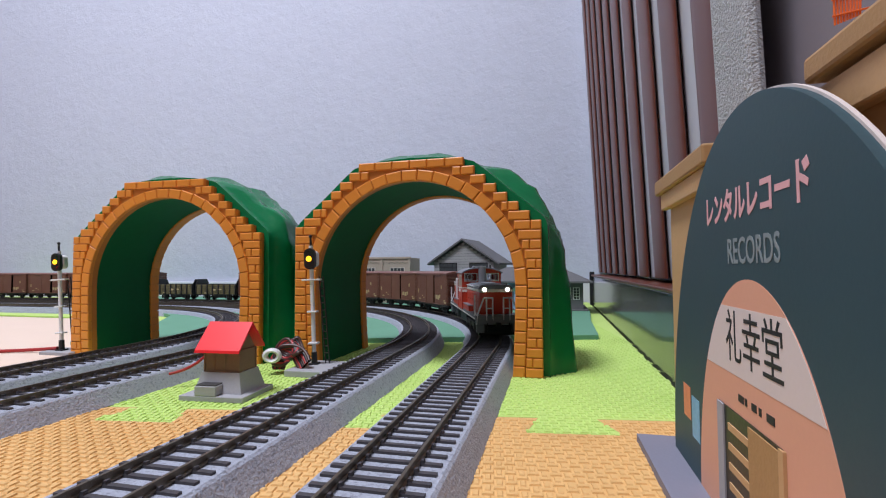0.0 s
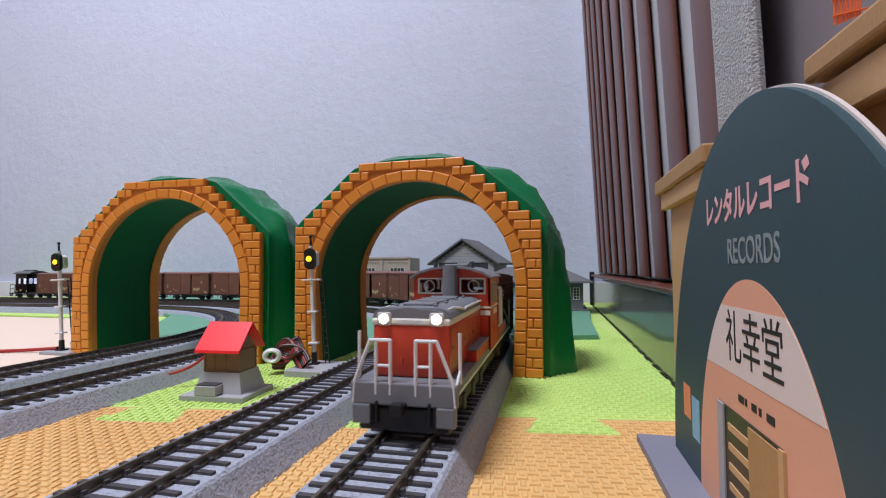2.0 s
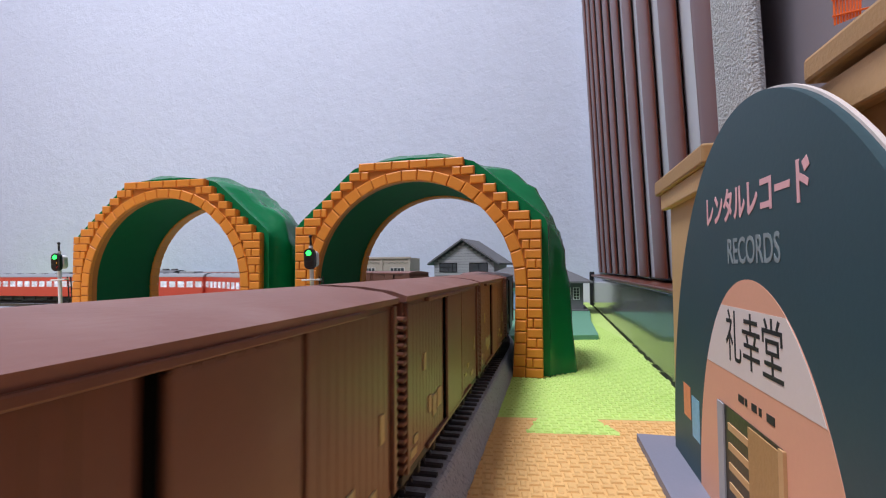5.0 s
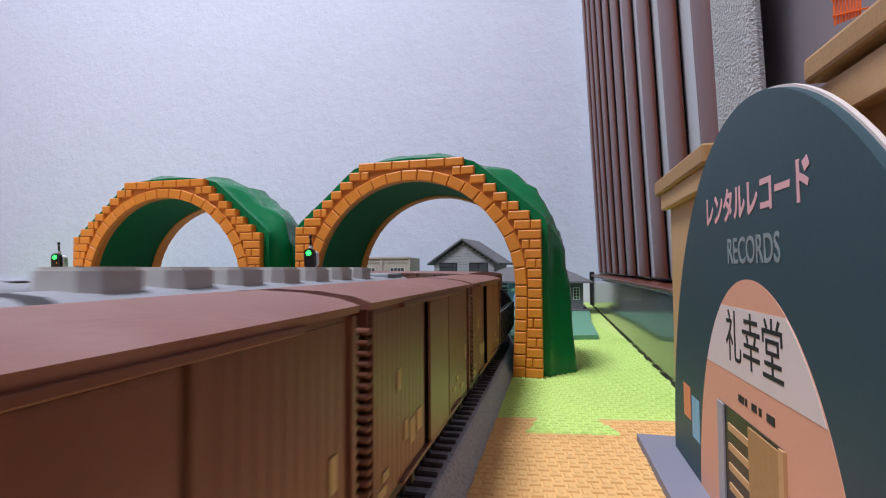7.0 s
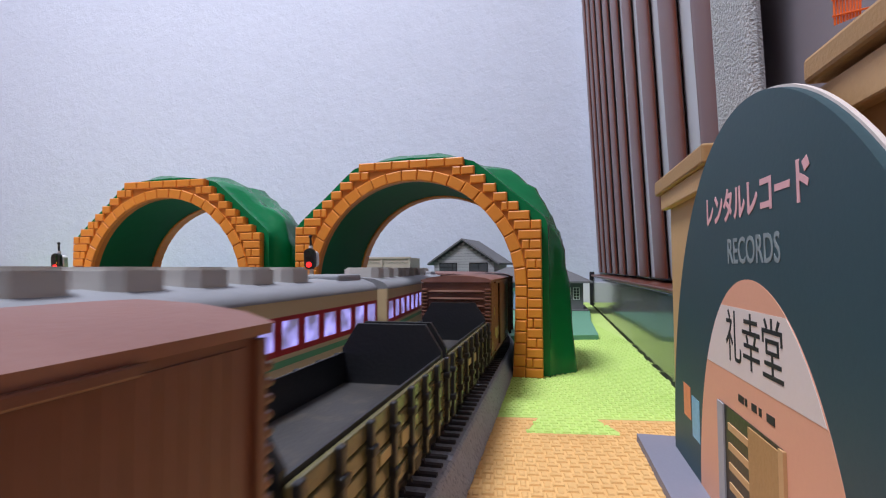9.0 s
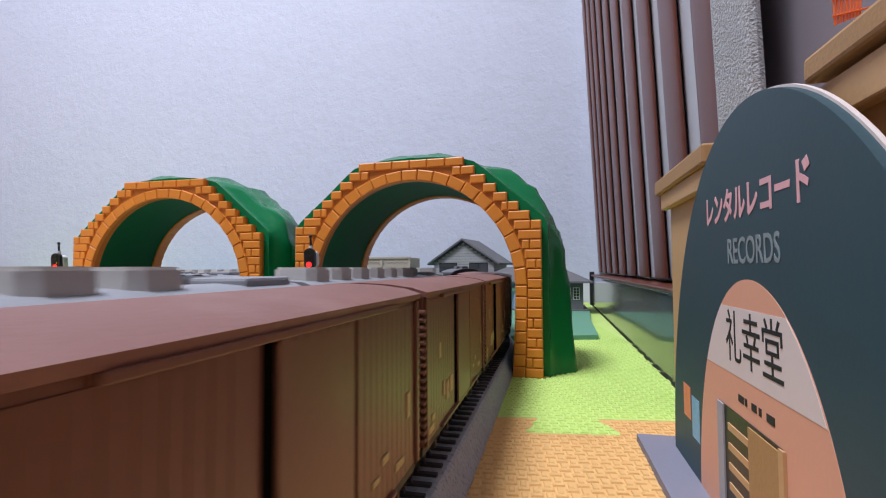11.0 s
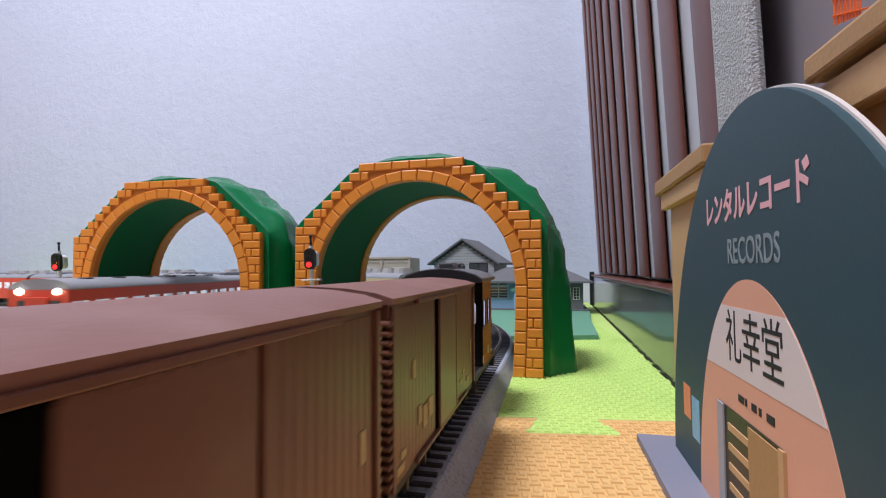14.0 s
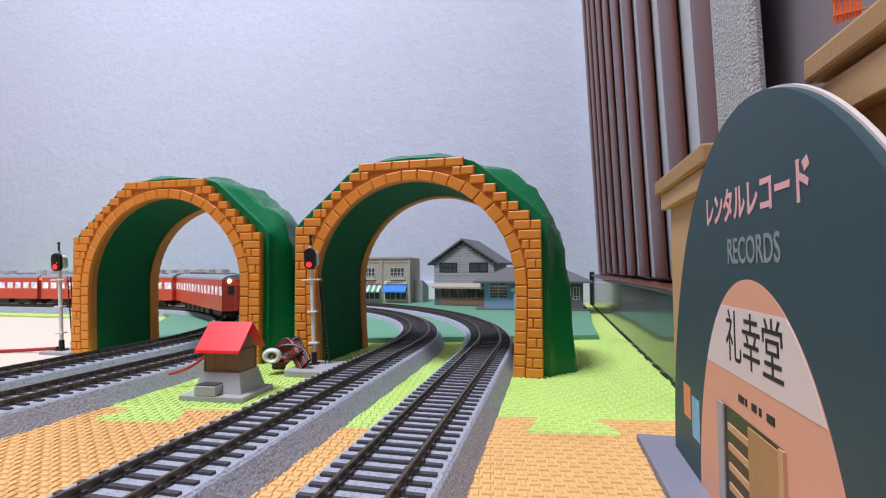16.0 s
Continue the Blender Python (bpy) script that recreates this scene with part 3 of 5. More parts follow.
def hopper():
    t = thing("coal_hopper", "black model coal wagon with sloping hopper, sides tinted khaki like the mat's reflection", "freight car", group="freight train")
    L = 40.5
    for s in (-1, 1):
        y0 = s * 15.2
        for k in range(5):
            part("board", box(B(), -L, L, min(y0, y0 + s * 1.2), max(y0, y0 + s * 1.2), 10.6 + k * 3.4, 13.7 + k * 3.4, 0.3), M["khaki"], t)
        for k in range(8):
            b = B()
            x = -L + 1 + k * (2 * L - 2) / 7
            box(b, x - 0.9, x + 0.9, min(y0 + s * 1.0, y0 + s * 2.3), max(y0 + s * 1.0, y0 + s * 2.3), 9.6, 27.6, 0.25)
            box(b, x - 1.3, x + 1.3, min(y0 + s * 1.0, y0 + s * 2.8), max(y0 + s * 1.0, y0 + s * 2.8), 13.8, 15.6, 0.3)
            box(b, x - 1.3, x + 1.3, min(y0 + s * 1.0, y0 + s * 2.8), max(y0 + s * 1.0, y0 + s * 2.8), 22.0, 23.6, 0.3)
            part("stake", b, M["coal"], t)
        for x0, x1, z0, z1 in ((-6, 0, 17, 20), (4, 12, 18, 20), (-22, -18, 12, 13.4)):
            part("marking", box(B(), x0, x1, min(y0 + s, y0 + s * 1.5), max(y0 + s, y0 + s * 1.5), z0, z1), M["cream_mark"], t)
    for s in (-1, 1):
        b = B()
        prism(b, [(-15.2, 10.5), (-15.2, 29), (-10.5, 36.5), (10.5, 36.5), (15.2, 29), (15.2, 10.5)], s * L - 0.8, s * L + 0.8, "x")
        part("end_plate", b, M["coal"], t)
    part("hopper_floor", box(B(), -L + 0.5, L - 0.5, -15.1, 15.1, 10.8, 19.0), M["dark"], t, "dusty grey-black floor")
    for s in (-1, 1):
        part("inner_side", box(B(), -L + 0.5, L - 0.5, min(s * 14.6, s * 15.2), max(s * 14.6, s * 15.2), 19, 28), M["coal"], t)
    u = box(B(), -L, L, -13, 13, 8.6, 10.6, 0.3)
    prism(u, [(-14, 9), (14, 9), (7, 4), (-7, 4)], -9, 9, "y")
    for x in (-22, 22):
        axlebox(u, x)
    part("underframe", u, M["dark"], t)
    for x in (-22, 22):
        wheelset(t, x)
    coupler(t, L, 1)
    coupler(t, -L, -1)
    return t


def caboose():
    t = thing("brake_van", "black model brake van with lit windows and grey roof", "freight car", group="freight train")
    xa, xb, top = -15.5, 13.0, 49.3
    wins = ((-8.2, -2.8), (4.7, 11.8))
    for s in (-1, 1):
        y0, y1 = sorted((s * 15.6, s * 16.6))
        b = B()
        box(b, xa, xb, y0, y1, 10.5, 27.8)
        box(b, xa, xb, y0, y1, 38.6, top)
        for a, c in wins:
            for p0, p1 in ((a, a + 1.1), (c, c - 1.1)):
                for z0, z1 in ((27.8, 28.9), (38.6, 37.5)):
                    prism(b, [(p0, z0), (p1, z0), (p0, z1)], y0, y1, "y")
        xs = [xa] + [q for w in wins for q in w] + [xb]
        for a, c in zip(xs[0::2], xs[1::2]):
            box(b, a, c, y0, y1, 27.8, 38.6)
        part("side", b, M["van_black"], t)
        for a, c in wins:
            part("window", box(B(), a, c, y0 + 0.3, y1 - 0.3, 27.8, 38.6), M["lit_w"], t, "lit white window")
            f = B()
            yo = y1 if s > 0 else y0
            for q in ((a - 0.5, a, 27.4, 39), (c, c + 0.5, 27.4, 39), (a, c, 27.3, 27.8), (a, c, 38.6, 39)):
                box(f, q[0], q[1], yo - 0.2, yo + 0.3, q[2], q[3], 0.1)
            part("window_rim", f, M["black"], t)
        for x0, x1, z0, z1 in ((-4, 0, 14, 17), (-14, -10, 13, 14.5), (12, 13.4, 12, 15)):
            part("marking", box(B(), x0, x1, min(s * 16.5, s * 16.8), max(s * 16.5, s * 16.8), z0, z1), M["cream_mark"], t)
    for s, xe, xd in ((1, xb, 33.0), (-1, xa, -33.0)):
        b = B()
        x0, x1 = sorted((xe - s, xe))
        cuts = (-15.6, -12.6, -5.9, -3.9, 3.9, 6.2, 13.6, 15.6)
        for q in range(0, 8, 2):
            box(b, x0, x1, cuts[q], cuts[q + 1], 28, 38.5)
        box(b, x0, x1, -15.6, 15.6, 38.5, top)
        box(b, x0, x1, -15.6, 15.6, 10.5, 28)
        for q in (1, 3, 5):
            for p0, p1 in ((cuts[q], cuts[q] + 1.3), (cuts[q + 1], cuts[q + 1] - 1.3)):
                for z0, z1 in ((28, 29.3), (38.5, 37.2)):
                    prism(b, [(p0, z0), (p1, z0), (p0, z1)], x0, x1, "x")
        part("end_wall", b, M["van_black"], t)
        for q in (1, 3, 5):
            part("window", box(B(), x0 + 0.2, x1 - 0.2, cuts[q], cuts[q + 1], 28, 38.5), M["lit_w"], t, "lit white window")
        part("end_platform", box(B(), min(xe, xd), max(xe, xd), -15, 15, 9, 10.5, 0.3), M["black"], t)
        b = B()
        xr = xd - s * 0.6
        for y in (-14, -6, 6, 14):
            rod(b, (xr, y, 10), (xr, y, 26), 0.55, n=6)
        for z in (18, 26):
            rod(b, (xr, -14, z), (xr, -6, z), 0.55, n=6)
            rod(b, (xr, 6, z), (xr, 14, z), 0.55, n=6)
        part("platform_railing", b, M["black"], t)
    arc = [(-17.6, top - 2.2), (-17.8, top - 0.8), (-15, top + 0.9), (-10, top + 2.4), (-5, top + 3.2), (0, top + 3.5), (5, top + 3.2), (10, top + 2.4), (15, top + 0.9), (17.8, top - 0.8), (17.6, top - 2.2)]
    part("roof", prism(B(), arc, -21, 21, "x"), M["van_roof"], t, "dark grey curved roof", smooth=True)
    part("roof_end", prism(B(), [(y * 0.985, z - 0.4) for y, z in arc], 21, 21.3, "x"), M["black"], t)
    for x in (-11, 8):
        b = box(B(), x - 4, x + 4, -4, 4, top + 3, top + 5.2, 0.5)
        box(b, x - 5, x + 5, -3, 3, top + 5.0, top + 6.0, 0.3)
        part("roof_vent", b, M["van_roof"], t)
    u = box(B(), -32, 32, -13, 13, 8.2, 10.6, 0.3)
    for x in (-15, 15):
        axlebox(u, x)
    for s in (-1, 1):
        box(u, -32, 32, s * 15.6 - 0.8, s * 15.6 + 0.8, 8.4, 10.2, 0.2)
    part("underframe", u, M["dark"], t)
    for x in (-28, 28):
        for s in (-1, 1):
            b = box(B(), x - 2.5, x + 2.5, s * 15 - 1.2, s * 15 + 1.2, 3.5, 4.6, 0.2)
            box(b, x - 2.5, x - 2, s * 15 - 1, s * 15 + 1, 3.5, 9)
            box(b, x + 2, x + 2.5, s * 15 - 1, s * 15 + 1, 3.5, 9)
            part("footstep", b, M["dark"], t)
    for x in (-15, 15):
        wheelset(t, x)
    coupler(t, 31, 1)
    coupler(t, -31, -1)
    return t


def railing(t, pts, r=0.62):
    part("handrail", tube(B(), pts, r, 8), M["white"], t, "white handrail")


def locomotive():
    """Front beam at x = 88, rear at x = -88; cab from -18 to 16.5."""
    t = thing("diesel_locomotive", "vermilion diesel locomotive with grey roof, white stripe and lit headlights", "locomotive", group="freight train")
    part("frame_deck", box(B(), -87, 87, -17.4, 17.4, 13.5, 16.6, 0.4), M["loco_grey"], t)
    w = 13.5
    for name, x0, x1, doors in (("front_hood", 16.0, 81.0, 6), ("rear_hood", -86, -17.5, 5)):
        hood = part(name, box(B(), x0, x1, -w, w, 16.5, 34.6, 1.6), M["loco_red"], t, smooth=True)
        part("stripe", box(B(), x0 - 0.2, x1 + 0.25, -w - 0.25, w + 0.25, 33.8, 36.3, 0.8), M["stripe"], hood, "ivory stripe")
        top = prism(B(), [(-w - 0.1, 36.1), (-w + 0.1, 37.6), (-w + 1.2, 38.7), (-w + 3.6, 39.6), (0, 39.8), (w - 3.6, 39.6), (w - 1.2, 38.7), (w - 0.1, 37.6), (w + 0.1, 36.1)], x0, x1 - 0.2, "x")
        bmesh.ops.bevel(top, geom=[e for e in top.edges if abs(e.verts[0].co.x - e.verts[1].co.x) < 0.01 and min(v.co.z for v in e.verts) > 36.5], offset=0.9, segments=2, affect="EDGES")
        part("hood_top", top, M["loco_grey"], t, "sooty grey hood top", smooth=True)
        for k in range(doors):
            x = x0 + 7 + k * (x1 - x0 - 14) / (doors - 1)
            for s in (-1, 1):
                part("hood_door", box(B(), x - 4.8, x + 4.8, s * w - 0.06, s * w + 0.06, 19.5, 32.5), M["loco_red"], t)
                part("door_latch", box(B(), x + 2.6, x + 3.6, s * w - 0.4, s * w + 0.4, 26.0, 27.0, 0.2), M["wood"], t)
    for x, hw in ((32, 6), (50, 5), (67, 5), (-34, 6), (-54, 5), (-72, 4)):
        part("roof_hatch", box(B(), x - hw, x + hw, -5.5, 5.5, 39.6, 40.6, 0.4), M["loco_grey"], t)
    for x in (24, 40, 58, 74, -26, -50, -66, -80):
        for y in (-7, 7):
            part("lifting_eye", ball(B(), (x, y, 39.9), 0.9, 1), M["loco_grey"], t)
    for s in (-1, 1):
        railing(t, [(17, s * 13.7, 37.9), (34, s * 13.7, 37.9), (52, s * 13.7, 37.9), (55, s * 13.5, 37.4), (63, s * 12.9, 38.4), (69, s * 12.0, 38.9), (76, s * 11.8, 38.7)], 0.55)
        railing(t, [(-19, s * 13.7, 37.9), (-52, s * 13.7, 37.9), (-54, s * 13.7, 37.4), (-84, s * 13.6, 37.6)], 0.55)
    for x, s in ((81.0, 1), (-86, -1)):
        for y in (-9.1, 9.1):
            a, c = sorted((x - s, x + s * 0.7))
            housing = part("headlight_housing", box(B(), a, c, y - 2.6, y + 2.6, 33.6, 38.2, 0.9), M["ac"], t, smooth=True)
            if s > 0:
                part("headlight", ball(B(), (x + 0.3, y, 36.0), 1.75, 2), M["lamp"], housing, "lit white headlight", smooth=True)
            else:
                part("headlight", ball(B(), (x - 0.4, y, 36.0), 1.9, 2), M["white"], housing, "unlit headlight", smooth=True)
        b = B()
        for k in range(7):
            box(b, min(x, x + s * 0.45), max(x, x + s * 0.45), -4.2 + k * 1.2, -3.4 + k * 1.2, 34.4, 35.7)
        part("number_bars", b, M["white"], t)
        part("lamp_bracket", box(B(), min(x, x + s * 0.4), max(x, x + s * 0.4), -3.4, -2.5, 20.5, 23.5, 0.1), M["loco_red"], t)
    # cab
    cx0, cx1, cw = -18.0, 16.5, 18.2
    openings = ((-7.5, 0.5), (4.5, 13.0))
    for s in (-1, 1):
        b = B()
        y0, y1 = sorted((s * (cw - 1), s * cw))
        box(b, cx0, cx1, y0, y1, 15.4, 36.8)
        box(b, cx0, cx1, y0, y1, 46.4, 49.4)
        for a, c in ((cx0, -7.5), (0.5, 4.5), (13.0, cx1)):
            box(b, a, c, y0, y1, 36.8, 46.4)
        side = part("cab_side", b, M["loco_red"], t)
        yo = s * cw
        for a, c in openings:
            pane = part("cab_window", box(B(), a, c, y0 + 0.3, y1 - 0.25, 36.8, 46.4), GLASS, t, "clear side window in a grey rim")
            f = B()
            for q in ((a - 0.4, a + 0.5, 36.4, 46.8), (c - 0.5, c + 0.4, 36.4, 46.8), (a, c, 36.4, 37.2), (a, c, 46.0, 46.8), ((a + c) / 2 - 0.3, (a + c) / 2 + 0.3, 37, 46)):
                box(f, q[0], q[1], yo - 0.3, yo + 0.3, q[2], q[3], 0.1)
            part("window_rim", f, M["beige"], pane)
        part("stripe", box(B(), cx0 - 0.2, cx1 + 0.2, min(yo, yo + s * 0.25), max(yo, yo + s * 0.25), 34.4, 35.3), M["stripe"], side, "thin ivory stripe")
        part("number_plate", box(B(), -5, 6, min(yo, yo + s * 0.35), max(yo, yo + s * 0.35), 31.0, 33.6), M["stripe"], side, "plain ivory plate")
        part("maker_plate", box(B(), -2, 4, min(yo, yo + s * 0.3), max(yo, yo + s * 0.3), 22.0, 26.5), M["loco_red"], side)
        part("cab_door", box(B(), cx0 + 1.2, cx0 + 7.5, min(yo, yo + s * 0.3), max(yo, yo + s * 0.3), 16.8, 46.2, 0.15), M["loco_red"], side)
        part("door_window", box(B(), cx0 + 2.4, cx0 + 6.2, min(yo, yo + s * 0.4), max(yo, yo + s * 0.4), 37.2, 45.4, 0.15), M["pane"], side)
        for x in (cx0 + 0.6, cx0 + 8.2):
            railing(t, [(x, s * (cw + 0.3), 43), (x, s * (cw + 1.3), 42.4), (x, s * (cw + 1.3), 24), (x, s * (cw + 0.3), 23.4)], 0.55)
    for x0, x1 in ((cx1 - 1, cx1), (cx0, cx0 + 1)):
        b = B()
        box(b, x0, x1, -cw, cw, 15.4, 41.2)
        box(b, x0, x1, -cw, cw, 48.0, 49.8)
        for a, c in ((-cw, -15.8), (-4.2, 4.2), (15.8, cw)):
            box(b, x0, x1, a, c, 41.2, 48.0)
        end = part("cab_end", b, M["loco_red"], t)
        s = 1 if x1 > 0 else -1
        xo = x1 if s > 0 else x0
        for a, c in ((-15.8, -4.2), (4.2, 15.8)):
            pane = part("cab_window", box(B(), x0 + 0.3, x1 - 0.3, a, c, 41.2, 48.0), GLASS, t, "clear front window in a grey rim")
            f = B()
            for q in ((a - 0.3, a + 0.5, 40.8, 48.4), (c - 0.5, c + 0.3, 40.8, 48.4), (a, c, 40.8, 41.5), (a, c, 47.7, 48.4)):
                box(f, xo - 0.2, xo + 0.45, q[0], q[1], q[2], q[3], 0.1)
            for ya, yb, za, zb in ((a, a + 1.3, 41.2, 42.5), (c, c - 1.3, 41.2, 42.5), (a, a + 1.3, 48.0, 46.7), (c, c - 1.3, 48.0, 46.7)):
                prism(f, [(ya, za), (yb, za), (ya, zb)], xo - 0.2, xo + 0.4, "x")
            part("window_rim", f, M["stripe"], pane)
            wr = B()
            m = Matrix.Translation((xo + s * 0.25, (a + c) / 2 + (0.6 if a > 0 else -0.6), 44.6)) @ Matrix.Rotation(math.pi / 2, 4, "Y")
            r0, r1, n = 2.3, 2.75, 20
            ring = [[wr.verts.new(m @ Vector((r * math.cos(2 * math.pi * i / n), r * math.sin(2 * math.pi * i / n), z))) for i in range(n)] for r, z in ((r0, -0.3), (r1, -0.3), (r1, 0.3), (r0, 0.3))]
            for k in range(4):
                for i in range(n):
                    wr.faces.new((ring[k][i], ring[k][(i + 1) % n], ring[(k + 1) % 4][(i + 1) % n], ring[(k + 1) % 4][i]))
            part("clear_view_ring", wr, M["ac"], pane)
        part("stripe", box(B(), min(xo, xo + s * 0.3), max(xo, xo + s * 0.3), -cw - 0.2, cw + 0.2, 34.4, 35.3), M["stripe"], end, "thin ivory stripe")
        for q in (-1, 1):
            part("ivory_panel", box(B(), min(xo, xo + s * 0.3), max(xo, xo + s * 0.3), min(q * 13.6, q * 18.2), max(q * 13.6, q * 18.2), 31.2, 33.4), M["stripe"], end)
        part("cab_gable", prism(B(), [(-18.2, 48.6), (-15.2, 50.6), (-8.5, 52.4), (0, 53.1), (8.5, 52.4), (15.2, 50.6), (18.2, 48.6)], xo - s * 0.2, xo + s * 0.15, "x"), M["loco_red"], t)
    roof = [(-18.9, 48.0), (-19.1, 48.8), (-15.5, 51.2), (-8.5, 53.2), (0, 54.0), (8.5, 53.2), (15.5, 51.2), (19.1, 48.8), (18.9, 48.0), (15.3, 50.2), (8.5, 52.2), (0, 53.0), (-8.5, 52.2), (-15.3, 50.2)]
    part("cab_roof", prism(B(), roof, cx0 - 1.8, cx1 + 4.0, "x"), M["loco_grey"], t, "grey curved cab roof", smooth=True)
    part("roof_hatch", box(B(), -9, 5, -6, 6, 53.4, 55.0, 0.6), M["loco_grey"], t)
    for y in (-9, 9):
        part("horn", rod(B(), (11, y, 52), (11, y, 56), 1.0, n=10), M["loco_dark"], t)
    part("interior_floor", box(B(), cx0 + 1.2, cx1 - 1.2, -cw + 1.2, cw - 1.2, 30, 33), M["dark"], t)
    part("exhaust", prism(B(), [(16.6, -3.1), (16.6, 3.1), (20.0, 3.4), (22.1, 2.6), (22.9, 1.1), (22.9, -1.1), (22.1, -2.6), (20.0, -3.4)], 38.5, 54.2, "z"), M["loco_grey"], t, "grey exhaust stack", smooth=True)
    # side boxes, buffer beams, steps, rails
    for s in (-1, 1):
        for x0, x1 in ((16.7, 51), (-61, -18.2)):
            locker = part("side_box", box(B(), x0, x1, min(s * 13.2, s * 17.4), max(s * 13.2, s * 17.4), 16.5, 21.0, 0.3), M["loco_red"], t)
            part("side_box_top", box(B(), x0 - 0.2, x1 + 0.2, min(s * 13.3, s * 17.6), max(s * 13.3, s * 17.6), 20.9, 21.6, 0.25), M["loco_grey"], locker)
        part("sill_line", box(B(), -87, 87, min(s * 17.3, s * 17.7), max(s * 17.3, s * 17.7), 13.4, 14.4), M["stripe"], t, "ivory sill line")
    for s in (-1, 1):
        x = 88.0 if s > 0 else -88.0
        part("buffer_beam", box(B(), x - 1.5, x + 1.5, -17.6, 17.6, 9.6, 16.8, 0.6), M["loco_grey"], t)
        for y in (-13.5, 13.5):
            part("footstep", box(B(), x - 1.8, x + 1.8, y - 3.4, y + 3.4, 3.6, 9.8, 0.5), M["loco_grey"], t)
        b = box(B(), x - 5, x + 0.6, -15, 15, 1.4, 9.0, 0.8)
        part("pilot", b, M["black"], t)
        for y in (-14, 14):
            b = B()
            rod(b, (x + s * 1.6, y * 0.62, 4), (x + s * 1.6, y * 0.62, 11), 0.5, n=6)
            rod(b, (x + s * 1.6, y * 0.75, 3), (x + s * 1.6, y * 0.75, 10), 0.5, n=6)
            part("brake_hose", b, M["black"], t)
        for q in (-1, 1):
            xo = x + s * 1.0
            railing(t, [(xo, q * 4.2, 13), (xo, q * 4.2, 30), (xo, q * 11.0, 30), (xo, q * 16.2, 17), (xo, q * 16.8, 10)])
            railing(t, [(xo, q * 9.0, 13), (xo, q * 9.0, 30)])
            railing(t, [(xo, q * 4.2, 22), (xo, q * 9.0, 22)], 0.5)
            railing(t, [(x - s * 5, q * 17.2, 16), (x - s * 5, q * 17.2, 32)], 0.6)
            railing(t, [(x - s * 5, q * 17.2, 20), (xo, q * 16.8, 15)], 0.5)
        coupler(t, x, s)
    # bogies
    for xc, n in ((46, 3), (-52, 2)):
        b = B()
        w = 24 if n == 3 else 15
        for s in (-1, 1):
            box(b, xc - w, xc + w, s * 13.5 - 1.2, s * 13.5 + 1.2, 4.8, 9.2, 0.5)
            for k in range(n):
                x = xc + (k - (n - 1) / 2) * (19 if n == 3 else 22)
                box(b, x - 2.6, x + 2.6, s * 13.9 - 1.6, s * 13.9 + 1.6, 3.0, 8.5, 0.5)
        box(b, xc - w, xc + w, -9, 9, 6, 11.5)
        part("bogie", b, M["dark"], t)
        for k in range(n):
            wheelset(t, xc + (k - (n - 1) / 2) * (19 if n == 3 else 22))
    part("fuel_tank", box(B(), -30, 14, -14, 14, 3.5, 11.6, 1.0), M["dark"], t)
    return t


GLASS = glass("clear_glazing")


